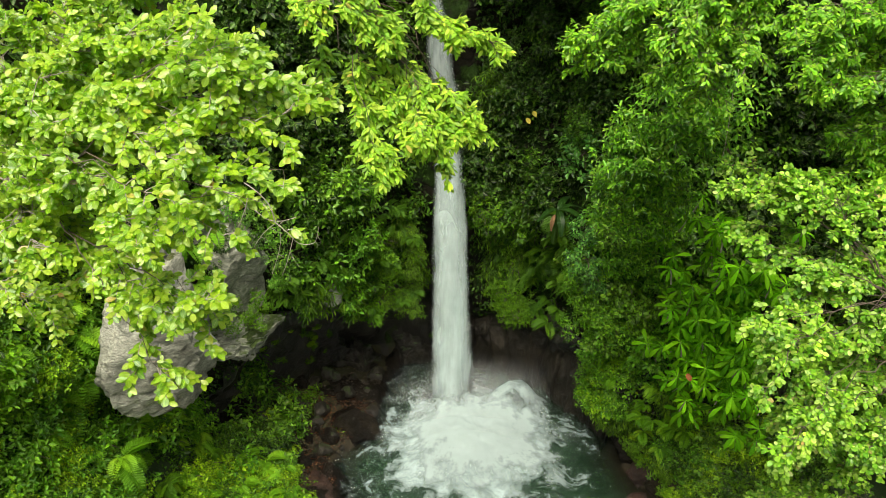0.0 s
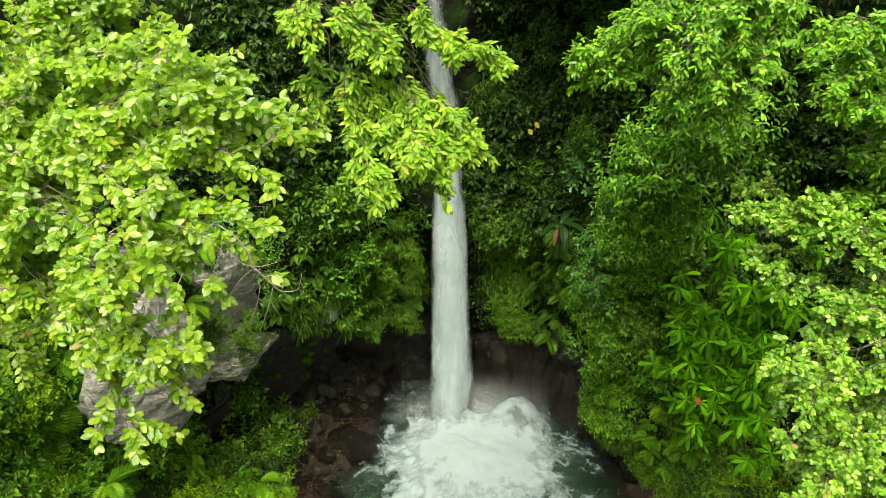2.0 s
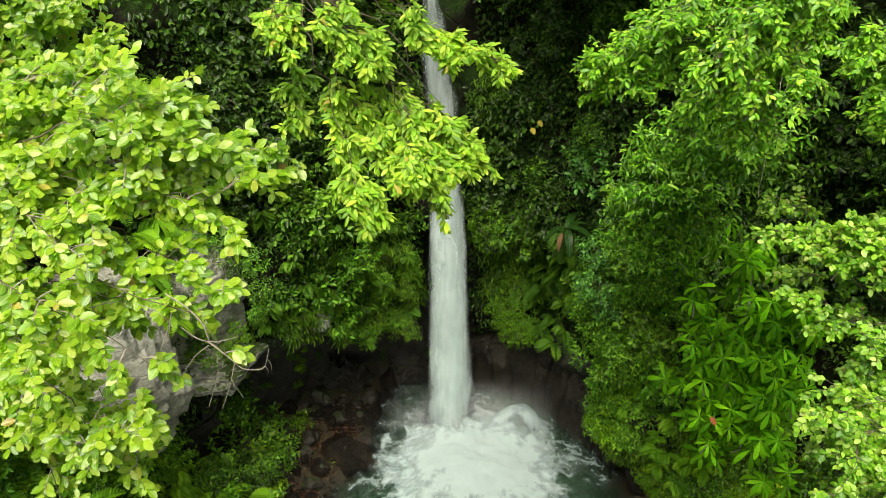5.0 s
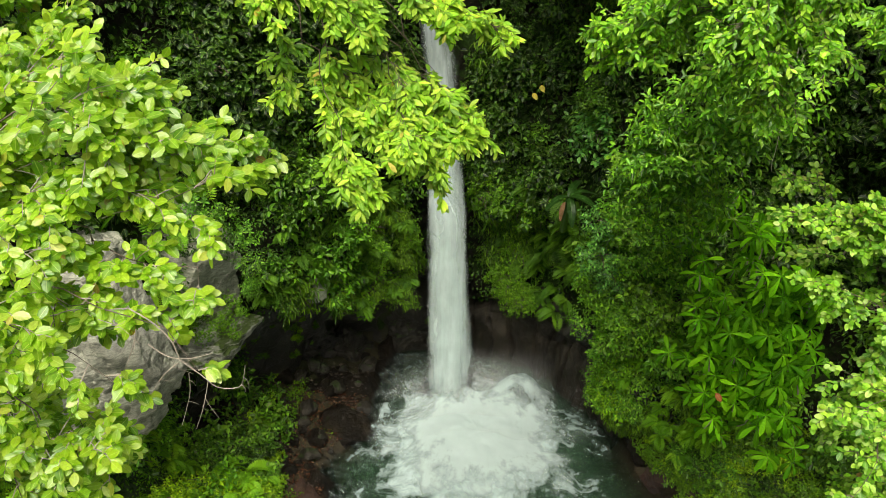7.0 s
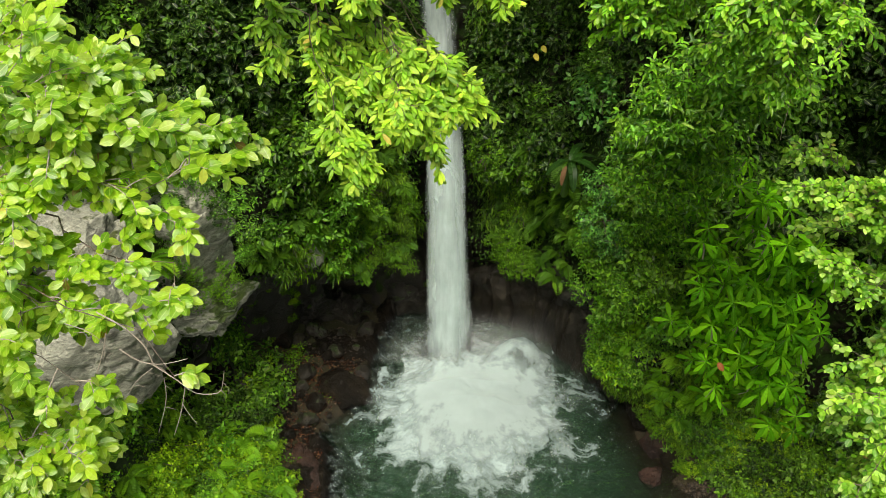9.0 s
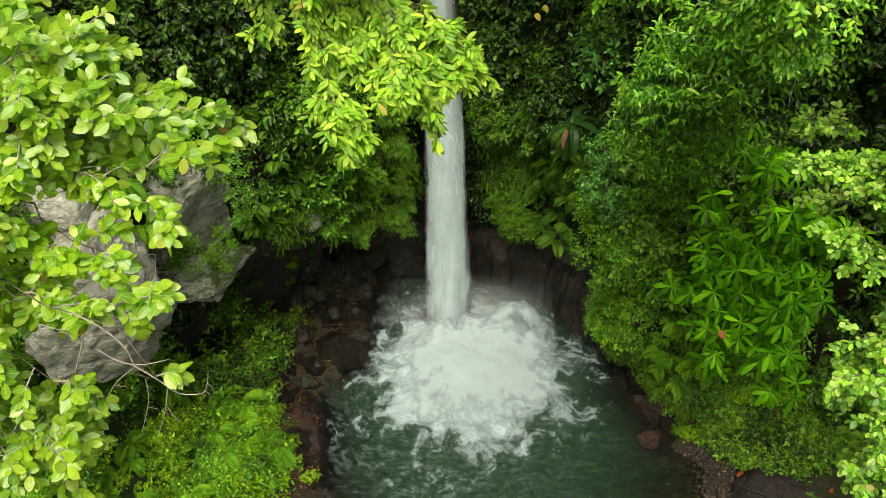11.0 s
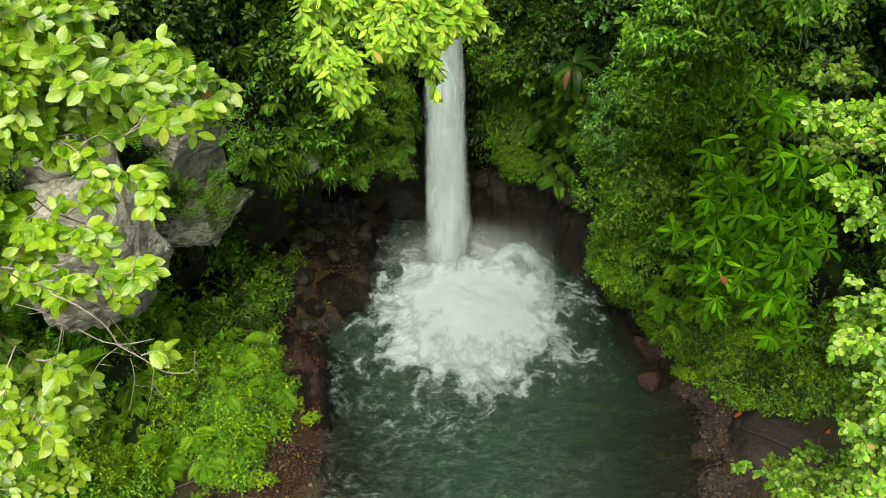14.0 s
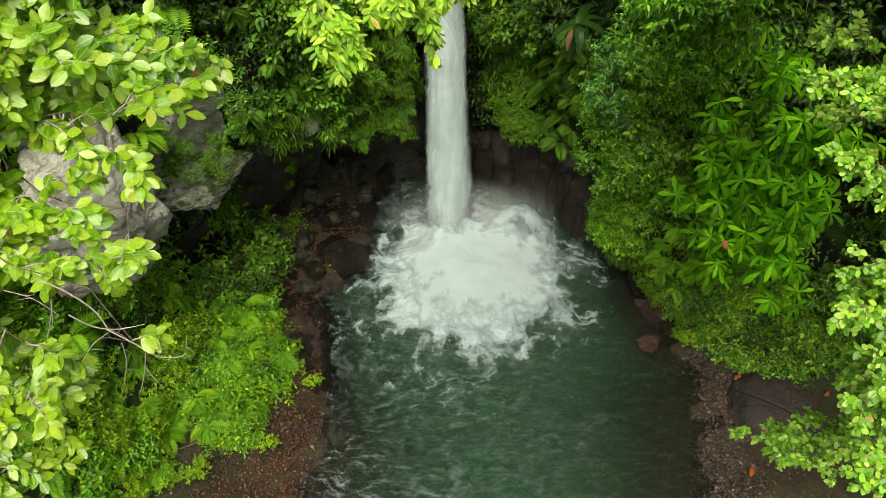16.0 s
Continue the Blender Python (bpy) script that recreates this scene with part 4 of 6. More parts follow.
def shelf_z(x, y):
    a = np.clip(((np.asarray(x) + 7.0) / 0.09).astype(int), 0, len(sx_) - 1)
    b = np.clip(((np.asarray(y) - 17.2) / 0.09).astype(int), 0, len(sy_) - 1)
    return np.maximum(SZ[a, b], ground_z(x, y))


def stone_mesh(seed, mat):
    ob = rock("stone", (0, 0, 0), (0.8, 0.8, 0.6), mat, "", seed, 0, 3, 0.3, count=9)
    return mesh_only(ob)


n = 2600
x, y = RNG.uniform(-5.6, -2.2, n), RNG.uniform(18.6, 24.6, n)
ok = (x < np.interp(y, BANK_Y, LEFT_X) - 0.1) & (fbm(np.stack([x, y, 0 * x], -1), 1.0, 3, 6.0) > -0.25)
x, y = x[ok], y[ok]
stones("gravel", np.stack([x, y, shelf_z(x, y) + 0.01], -1), RNG.gamma(2.2, 0.010, len(x)) + 0.010, GRAVEL, "loose dark grit and pale chips on the rock shelf")


def litter(name, P, length, mat, label, group=""):
    n = len(P)
    T = np.concatenate([RNG.normal(size=(n, 2)), RNG.normal(0, 0.2, (n, 1))], 1)
    N = np.array([0, 0, 1.0]) + RNG.normal(0, 0.3, (n, 3))
    return tagged(leaf_mesh(name, P, T, N, RNG.uniform(0.6, 1.2, n) * length, 0.5, mat), label, "leaf litter", kind="stuff")


n = 9500
y = 12 + 10.5 * RNG.random(n) ** 1.5
x = np.interp(y, BANK_Y, LEFT_X) - np.abs(RNG.normal(0, 1.5, n)) - 0.1
litter("leaf_litter", on_ground(x, y, 0.10), 0.06, LEAF_DEAD, "brown and red dead leaves scattered on the bank")
n = 1100
y = RNG.uniform(12.5, 17.5, n)
x = np.interp(y, BANK_Y, RIGHT_X) + RNG.uniform(0.2, 2.6, n)
litter("leaf_litter", on_ground(x, y, 0.07), 0.065, LEAF_DEAD, "brown dead leaves scattered on the gravel")


def curled_leaf(name, length, width, bend, n=8, swell=1.0):
    """A broad blade, bent along its rib and folded a little, from its stalk outwards along +x."""
    t = np.linspace(0, 1, n)
    half = width * np.sin(np.pi * np.clip(t * 0.94 + 0.06, 0, 1) ** swell) ** 0.85
    a = -bend * t
    ds = length / (n - 1)
    X = np.concatenate([[0], np.cumsum(np.cos(a[:-1]) * ds)])
    Z = np.concatenate([[0], np.cumsum(np.sin(a[:-1]) * ds)])
    rows = np.stack([np.stack([X, s * half, Z + 0.25 * abs(s) * half], -1) for s in (-1, 0, 1)], 1)
    F = np.array([(k * 3 + c, k * 3 + c + 1, k * 3 + c + 4, k * 3 + c + 3) for k in range(n - 1) for c in (0, 1)])
    uv = np.stack([np.repeat(t, 3), np.tile([0, 0.5, 1], n)], 1)
    return rows.reshape(-1, 3), F, uv


def mesh_only(ob):
    me = ob.data
    bpy.data.objects.remove(ob)
    return me


STONES = [stone_mesh(q, m) for q in (101, 104, 107) for m in (ROCK_BROWN, ROCK_DARK)]
rs = random.Random(5)
for k in range(110):
    x, y = rs.uniform(-5.8, -2.3), rs.uniform(18.8, 24.8)
    if x > float(np.interp(y, BANK_Y, LEFT_X)) - 0.05:
        continue
    size = 0.10 + 0.26 * rs.random() ** 2
    ob = new("stone", rs.choice(STONES))
    ob.matrix_basis = pose(x, y, float(shelf_z(x, y)) + 0.2 * size, rs.uniform(-20, 20), rs.uniform(-20, 20), rs.uniform(0, 360)) @ Matrix.Diagonal((size, size, size, 1))
    tagged(ob, "dark wet broken stone on the rock shelf", "stone", "stones in the hollow")
V, F, uv = curled_leaf("fallen", 0.34, 0.065, 1.1)
fallen = mesh_only(build("fallen_leaf", V, F, LEAF_RUST, uv=uv))
for fx, fy, a in ((7.25, 16.9, 20), (7.4, 16.2, -15), (6.95, 14.2, 60), (-5.9, 14.4, 100), (8.4, 14.3, -30), (7.1, 13.4, 140), (9.0, 16.0, 10)):
    ob = new("fallen_leaf", fallen)
    ob.matrix_basis = pose(fx, fy, float(ground_z(fx, fy)) + 0.16, 12, -18, a)
    tagged(ob, "curled rust-red fallen leaf on the bank", "leaf", "fallen leaves")
stick = tubes("dead_stick", [(bez((-6.4, 14.0, 1.05), (-5.4, 14.6, 1.0), (-4.6, 15.0, 0.95)), np.linspace(0.03, 0.012, 9))], BARK)
tagged(stick, "thin fallen branch lying on the bank", "branch")


# ---------------------------------------------------------------- plants in kinds
def part_of(me, name, parent, m):
    ob = new(name, me)
    ob.parent = parent
    ob.matrix_basis = m
    return ob


def frond_mesh(name, length, mat, pairs=15):
    """An arching fern frond: a rib with two rows of narrow leaflets."""
    t = np.linspace(0.08, 1, pairs)
    X, Z = length * t * (1 - 0.12 * t), length * (0.28 * t - 0.62 * t**2)
    P = np.stack([X, 0 * X, Z], 1)
    T, N, L = [], [], []
    tang = unit(np.gradient(P, axis=0))
    up = unit(np.cross(tang, np.tile((0, 1.0, 0), (pairs, 1)))) * -1
    wid = length * 0.30 * np.sin(np.pi * (0.12 + 0.86 * t)) ** 0.75
    Ps = np.repeat(P, 2, 0)
    for k in range(pairs):
        for s in (1, -1):
            T.append(np.array([0, s, 0]) + 0.45 * tang[k] - 0.12 * up[k])
            N.append(up[k] + np.array([0, 0.15 * s, 0]))
            L.append(max(wid[k], 0.02))
    V, F, uv = leaf_arrays(Ps, np.array(T), np.array(N), np.array(L), 0.30, "small")
    R, RF = tube_arrays(np.concatenate([[(0, 0, 0)], P]), np.linspace(0.010, 0.003, pairs + 1), 3)
    F = [f for f in F] + [RF + len(V)]
    return mesh_only(build(name, np.concatenate([V, R]), F, mat, uv=np.concatenate([uv, np.full((len(R), 2), 0.2)])))


FRONDS = [frond_mesh("frond", 0.8, LEAF_FERN), frond_mesh("frond", 0.6, LEAF_FERN, 12)]
FRONDS_SHADED = [frond_mesh("frond", 0.8, LEAF_FERN_SHADED), frond_mesh("frond", 0.6, LEAF_FERN_SHADED, 12)]


def fern(place, out, size, rnd, meshes, label, count=8, group="ferns of the gorge"):
    root = empty("fern", pose(*place, 0, 0, math.degrees(math.atan2(out[1], out[0]))), label, "fern", group)
    for k in range(count):
        a = rnd.uniform(-105, 105)
        part_of(rnd.choice(meshes), "frond", root, pose(0, 0, 0, rnd.uniform(-15, 15), rnd.uniform(-25, 35), a) @ Matrix.Scale(size * rnd.uniform(0.7, 1.15), 4))
    return root


ROSETTE = [mesh_only(build("leaf", *curled_leaf("leaf", 0.46, 0.052, b, 8, 1.7)[:2], LEAF_BIG, uv=curled_leaf("leaf", 0.46, 0.052, b, 8, 1.7)[2], smooth=True)) for b in (1.2, 1.8)]


def rosette(place, size, tilt, rnd):
    """A whorl of long drooping leaves round a short stem."""
    root = empty("umbrella_plant", pose(*place, tilt[0], tilt[1], 0), "glossy green shrub tip with whorled drooping leaves", "shrub", "whorled shrubs on the cliff")
    tubes("stem", [(np.array([(0, 0, -0.5), (0.02, 0.01, -0.2), (0, 0, 0.0)]), np.array([0.02, 0.016, 0.01]))], TWIG, root, sides=4)
    n, spin = rnd.randint(7, 10), rnd.uniform(0, 360)
    for k in range(n):
        part_of(ROSETTE[k % 2], "leaf", root, pose(0, 0, 0, 0, rnd.uniform(-22, 22), spin + 360 * k / n + rnd.uniform(-9, 9)) @ Matrix.Scale(size * rnd.uniform(0.8, 1.12), 4))
    return root


def bush_mesh(rx, ry, rz, count, length, width, droop, mat, seed, shape="small", per=8):
    """Foliage of a bush that grows out of a wall towards +x: sprigs of leaves set in turn round their stems."""
    r = np.random.default_rng(seed)
    k = count // per
    d = unit(np.stack([np.abs(r.normal(0.35, 0.6, k)), r.normal(0, 0.8, k), r.normal(0.15, 0.75, k)], 1))
    c = d * r.uniform(0.4, 1.05, k)[:, None] * (rx, ry, rz)
    axis = unit(d * 0.8 + np.array([0.15, 0, 0.55]) + 0.3 * r.normal(size=(k, 3)))
    a = unit(np.cross(axis, r.normal(size=(k, 3))))
    b = np.cross(axis, a)
    q = np.repeat(np.arange(k), per)
    step = np.tile(np.arange(per), k)
    h = step / (per - 1)
    turn = step * 2.4 + r.normal(0, 0.25, len(q))
    ray = a[q] * np.cos(turn)[:, None] + b[q] * np.sin(turn)[:, None]
    P = c[q] + axis[q] * ((h - 0.6) * length * 1.7)[:, None] + ray * 0.12 * length
    T = unit(ray * (1.05 - 0.45 * h)[:, None] + axis[q] * (0.1 + 0.5 * h)[:, None] + 0.15 * r.normal(size=P.shape) - np.array([0, 0, 0.42 * droop]))
    N = unit(axis[q] + np.array([0.1, 0, 0.45]) + 0.28 * r.normal(size=P.shape))
    return mesh_only(leaf_mesh("foliage", P, T, N, length * r.uniform(0.6, 1.2, len(P)), width, mat, shape))


def stem_mesh(rx, rz, seed):
    r = np.random.default_rng(seed)
    lines = []
    for k in range(5):
        e = np.array([rx * r.uniform(0.3, 0.8), r.normal(0, 0.4 * rx), rz * r.uniform(-0.5, 0.6)])
        lines.append((bez((-0.25, 0, -0.1), e * 0.5 + (0, 0, 0.15), e, 5), np.linspace(0.016, 0.005, 5)))
    return mesh_only(tubes("stem", lines, BARK, sides=3))


STEMS = [stem_mesh(0.6, 0.6, s) for s in (1, 2)]
BUSHES = {
    "creeper": ("dense creeper hanging on the cliff, shade put into its dark green", [bush_mesh(0.5, 0.8, 0.8, 400, 0.130, 0.70, 0.7, LEAF_SHADED, s) for s in (1, 2, 3)]),
    "shrub": ("bushy green shrub rooted in the rock wall", [bush_mesh(0.65, 0.8, 0.75, 400, 0.150, 0.54, 0.6, LEAF_MID, s) for s in (4, 5, 6)]),
    "fresh": ("bright green leafy shrub on the cliff", [bush_mesh(0.6, 0.75, 0.7, 440, 0.15, 0.52, 0.7, LEAF_LEAFY, s) for s in (7, 8)]),
    "bright": ("bright lime-green leafy shrub on the cliff", [bush_mesh(0.65, 0.75, 0.7, 440, 0.135, 0.50, 0.7, LEAF_BRIGHT, s) for s in (21, 22, 23)]),
    "blue": ("blue-green small-leaved shrub on the cliff", [bush_mesh(0.6, 0.75, 0.6, 420, 0.125, 0.62, 0.5, LEAF_BLUE, s) for s in (9, 10)]),
    "olive": ("dull olive broad-leaved shrub on the cliff", [bush_mesh(0.6, 0.75, 0.7, 330, 0.175, 0.62, 0.7, LEAF_OLIVE, s) for s in (11, 12)]),
    "hanging": ("yellow-green moss and hanging strap leaves", [bush_mesh(0.3, 0.6, 0.8, 360, 0.22, 0.20, 2.4, LEAF_STRAP, s) for s in (13, 14)]),
    "moss": ("cushion of lime-green small-leaved moss", [bush_mesh(0.28, 0.65, 0.65, 960, 0.058, 0.7, 0.6, LEAF_MOSS, s) for s in (15, 16)]),
    "glossy": ("fresh green glossy-leaved shrub leaning from the cliff", [bush_mesh(0.65, 0.75, 0.75, 330, 0.145, 0.42, 0.9, LEAF_GLOSSY, s) for s in (31, 32, 33)]),
    "herb": ("clump of broad-leaved lime-green herbs", [bush_mesh(0.6, 0.65, 0.45, 260, 0.165, 0.5, 0.5, LEAF_HERB, s) for s in (34, 35)]),
    "mound": ("low mound of lime-green herbs", [bush_mesh(0.7, 0.7, 0.4, 900, 0.085, 0.5, 0.3, LEAF_LIME, s) for s in (17, 18)]),
}


BUSH_NAMES = {"creeper": "creeper", "shrub": "shrub", "fresh": "leafy_shrub", "bright": "lime_shrub", "blue": "blue_shrub", "olive": "olive_shrub", "hanging": "strap_fern", "moss": "moss_cushion", "mound": "herb_clump", "glossy": "glossy_shrub", "herb": "broad_herb"}


def bush(kind, place, out, size, rnd, stretch=(1, 1, 1), stem=True):
    label, meshes = BUSHES[kind]
    root = empty(BUSH_NAMES[kind], pose(*place, 0, 0, math.degrees(math.atan2(out[1], out[0])) + rnd.uniform(-25, 25)), label, "bush", BUSH_NAMES[kind].replace("_", " ") + " plants of the gorge")
    m = Matrix.Diagonal((size * stretch[0], size * stretch[1], size * stretch[2], 1))
    part_of(rnd.choice(meshes), "foliage", root, m)
    if stem:
        part_of(rnd.choice(STEMS), "stem", root, m)
    return root


# Bushes over the cliff, each stretch of wall with its own mix.
rnd = random.Random(11)
COVER = [  # columns, heights, number, mix
    (2.3, 4.5, 2.5, 9.0, 70, ("bright", "fresh", "mound", "mound", "shrub")),
    (3.0, 5.2, 6.0, 13.5, 44, ("shrub", "creeper", "olive", "hanging")),
    (5.2, 7.2, 4.2, 9.0, 66, ("shrub", "hanging", "fresh", "shrub", "fresh")),
    (5.2, 9.0, 8.5, 17.0, 170, ("creeper", "creeper", "shrub", "olive", "creeper")),
    (7.0, 8.9, 2.6, 9.0, 50, ("hanging", "shrub", "moss", "moss", "hanging")),
    (9.7, 11.2, 2.0, 7.0, 72, ("moss", "hanging", "moss", "hanging", "moss")),
    (9.5, 11.6, 6.5, 17.5, 120, ("creeper", "creeper", "hanging", "shrub", "creeper")),
    (11.0, 12.4, 1.9, 6.5, 36, ("hanging", "moss", "moss", "olive")),
    (11.6, 13.6, 5.6, 9.5, 76, ("blue", "olive", "shrub", "olive", "fresh")),
    (11.6, 14.6, 8.5, 17.0, 100, ("creeper", "shrub", "creeper", "olive")),
    (12.4, 14.2, 1.2, 5.6, 44, ("fresh", "bright", "hanging", "moss", "shrub")),
    (14.0, 16.0, 0.8, 12.0, 60, ("shrub", "creeper", "olive", "shrub")),
]
for u0, u1, z0, z1, count, kinds in COVER:
    for k in range(count):
        u, z = rnd.uniform(u0, u1), rnd.uniform(z0, z1)
        p, out = wall_at(u, z)
        if z < EDGE[int(u / 17 * (NU - 1))] + 0.35 or abs(p[0] - 0.1) < 0.95 + 0.02 * z:
            continue
        if 12.7 < u < 14.5 and 8.3 < z < 13.2:
            if rnd.random() < 0.6:
                bush("creeper", p, out, rnd.uniform(0.6, 1.1), rnd)
            continue
        if 11.2 < u < 12.3 and 6.4 < z < 8.6:
            continue
        if (4.0 < u < 6.1 and 4.0 < z < 9.3) and rnd.random() < 0.95:
            continue
        swell = noise.noise(Vector(p) * 0.75) + 0.5 * noise.noise(Vector(p) * 1.7)
        if swell < -0.12 and rnd.random() < (0.8 if z < 9.5 else 0.35):
            continue
        # High on the wall, dark creepers carry the canopy shade in their colour.
        kind = "creeper" if z > 9.5 and u < 11 and rnd.random() < 0.7 else rnd.choice(kinds)
        bush(kind, p + out * (0.05 + 0.9 * max(0.0, swell) + 0.35 * rnd.random() ** 2), out, rnd.uniform(0.55, 1.2), rnd)

# Dark creepers paint the shade of the deep cleft.
for k in range(60):
    p, out = wall_at(rnd.uniform(12.6, 14.8), rnd.uniform(7.5, 14.5))
    bush(rnd.choice(("creeper", "creeper", "shrub")), p + out * rnd.uniform(0.05, 0.4), out, rnd.uniform(0.8, 1.3), rnd)
# A close carpet of small leaves between the bushes, dark to paint their gaps.
n = 64000
U, Z = RNG.uniform(2.5, 16, n), np.append(RNG.uniform(0.5, 17, n - 22000), RNG.uniform(8, 18, 22000))
P, O = wall_at(U, Z)
ok = (Z > np.interp(U, np.linspace(0, 17, NU), EDGE) + 0.1) & (np.abs(P[:, 0] - 0.1) > 0.75)
P, O = P[ok] + O[ok] * RNG.uniform(0.05, 0.35, (ok.sum(), 1)), O[ok]
q = RNG.normal(size=P.shape)
tagged(leaf_mesh("creepers", P, O * 0.5 + (0, 0, -0.6) + 0.6 * q, O * 0.7 + (0, 0, 0.6) + 0.4 * q[:, ::-1], RNG.uniform(0.05, 0.12, len(P)) * (1 + 0.5 * (P[:, 2] > 8)), 0.65, LEAF_SHADED), "carpet of small creepers clothing the cliff, gap shade in their colour", "creeper", kind="stuff")

# Small herbs in patches on the damp slope under the boulders.
n = 30000
x, y = RNG.uniform(-6.8, -2.6, n), RNG.uniform(15.5, 22.5, n)
where = fbm(np.stack([x, y, 0 * x], -1), 0.9, 4, 4.0) + 0.35 * (x < -4.0) - 0.25 * (y > 20.5)
ok = (where > RNG.uniform(0.0, 0.5, n) + 0.25 * (y > 18)) & (x < np.interp(y, BANK_Y, LEFT_X) - 0.5)
x, y = x[ok], y[ok]
shelf = SZ[np.clip(((x + 7.0) / 0.09).astype(int), 0, len(sx_) - 1), np.clip(((y - 17.2) / 0.09).astype(int), 0, len(sy_) - 1)]
P = np.stack([x, y, np.where(y > 17.2, np.maximum(shelf, ground_z(x, y)), ground_z(x, y) + 0.05) + RNG.uniform(0.02, 0.14, len(x))], -1)
q = RNG.normal(size=P.shape)
tagged(leaf_mesh("ground_herbs", P, q + (0, -0.2, 0.1), q[:, ::-1] * 0.35 + (0, -0.2, 1.0), RNG.uniform(0.04, 0.085, len(P)), 0.6, LEAF_MOSS), "patches of small green herbs on the dark slope", "herbs", kind="stuff")

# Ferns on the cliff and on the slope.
for u0, u1, z0, z1, count, size, meshes in ((5.6, 8.6, 4.6, 9.0, 40, 0.6, FRONDS_SHADED), (9.8, 11.6, 2.6, 7.5, 56, 0.75, FRONDS_SHADED), (12.3, 14.2, 1.2, 5.0, 26, 0.65, FRONDS), (3.4, 5.0, 7.5, 11, 10, 0.9, FRONDS), (2.6, 4.4, 3.5, 8.5, 22, 1.0, FRONDS)):
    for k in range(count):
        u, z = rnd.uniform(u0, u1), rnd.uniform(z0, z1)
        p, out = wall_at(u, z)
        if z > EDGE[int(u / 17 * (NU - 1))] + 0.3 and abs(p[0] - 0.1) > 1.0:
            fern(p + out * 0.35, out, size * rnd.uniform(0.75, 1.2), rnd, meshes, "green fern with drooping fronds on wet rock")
for k in range(105):
    x, y = rnd.uniform(-9.0, -4.6), rnd.uniform(11.5, 18.5)
    g = float(ground_z(x, y))
    if g < 7.5 and not (y < 14.6 and x > -6.2):
        fern((x, y, g + 0.25), (0.8, -0.6, 0), rnd.uniform(0.5, 0.9), rnd, FRONDS_SHADED if rnd.random() < 0.2 else FRONDS, "green fern on the damp slope")
for k in range(95):
    x, y = rnd.uniform(-8.8, -4.4), rnd.uniform(12.0, 21.5)
    g = float(ground_z(x, y))
    if g < 7 and not (y < 14.8 and x > -6.4):
        # Beyond y 18.5 darker kinds stand in for shade under the outcrop.
        bush(rnd.choice(("shrub", "creeper", "olive") if y > 18.5 else ("shrub", "fresh", "herb", "bright", "mound")), (x, y, g + 0.2), (0.7, -0.7, 0), rnd.uniform(0.6, 1.1), rnd)
for k in range(46):
    x, y = rnd.uniform(-9.2, -6.3), rnd.uniform(12.2, 15.2)
    bush(rnd.choice(("mound", "bright", "mound", "fresh")), (x, y, float(ground_z(x, y)) + 0.2), (0.6, -0.8, 0), rnd.uniform(0.5, 0.9), rnd)
for k in range(80):
    x, y = rnd.uniform(-10.2, -7.2), rnd.uniform(12.6, 17.6)
    g = float(ground_z(x, y))
    if g < 12:
        bush(rnd.choice(("mound", "bright", "fresh", "shrub")), (x, y, g + 0.25), (0.8, -0.6, 0), rnd.uniform(0.55, 0.95), rnd)
        if k % 4 == 0:
            fern((x + 0.3, y - 0.3, g + 0.6), (0.8, -0.6, 0), rnd.uniform(0.7, 1.1), rnd, FRONDS, "bright green fern arching from the slope")
for k in range(7):
    bush("moss", (rnd.uniform(-6.3, -4.6), rnd.uniform(18.0, 18.7), rnd.uniform(5.7, 6.4)), (0.3, -0.9, 0), rnd.uniform(0.3, 0.5), rnd, stem=False)
for k in range(40):
    x, y = rnd.uniform(-7.4, -5.9), rnd.uniform(13.2, 15.4)
    g = float(ground_z(x, y))
    if k % 2:
        fern((x, y, g + 0.2), (0.5, -0.8, 0), rnd.uniform(0.4, 0.7), rnd, FRONDS, "small green fern on the bank")
    else:
        bush("mound", (x, y, g + 0.1), (0.5, -0.8, 0), rnd.uniform(0.4, 0.6), rnd, stem=False)
for fx, fy, fz, size in ((-8.0, 15.3, 6.3, 1.7), (-8.4, 15.0, 5.7, 1.3), (-7.9, 14.9, 4.6, 1.0)):
    fern((fx, fy, fz), (0.4, -0.9, 0), size, rnd, FRONDS, "large bright green fern arching from the slope", 6)
# Lime-green herbs heaped on the bank of the pool.
for k in range(80):
    a, r = rnd.uniform(0, 6.28), rnd.random() ** 0.5
    x, y = -5.05 + 1.3 * r * math.cos(a) + 0.16 * math.sin(3 * a), 16.75 + 2.0 * r * math.sin(a)
    g = float(ground_z(x, y)) + 0.1 + 0.35 * (1 - r)
    if k % 4 == 0:
        fern((x, y, g + 0.3), (0.5, -0.8, 0), rnd.uniform(0.5, 0.85), rnd, FRONDS, "small lime-green fern on the bank")
    bush("mound" if y > 17.0 and rnd.random() < 0.7 else rnd.choice(("herb", "herb", "mound", "bright")), (x, y, g), (0.4, -0.9, 0), rnd.uniform(0.4, 0.85), rnd, stem=False)
for x, y, s in ((-3.1, 16.75, 0.4), (-4.2, 18.6, 0.4), (-4.5, 19.4, 0.5), (-3.9, 14.9, 0.5), (-5.3, 14.0, 0.6), (-5.2, 20.6, 0.5), (-4.9, 21.4, 0.45)):
    bush("mound", (x, y, float(ground_z(x, y)) + 0.3), (0.4, -0.9, 0), s, rnd, stem=False)
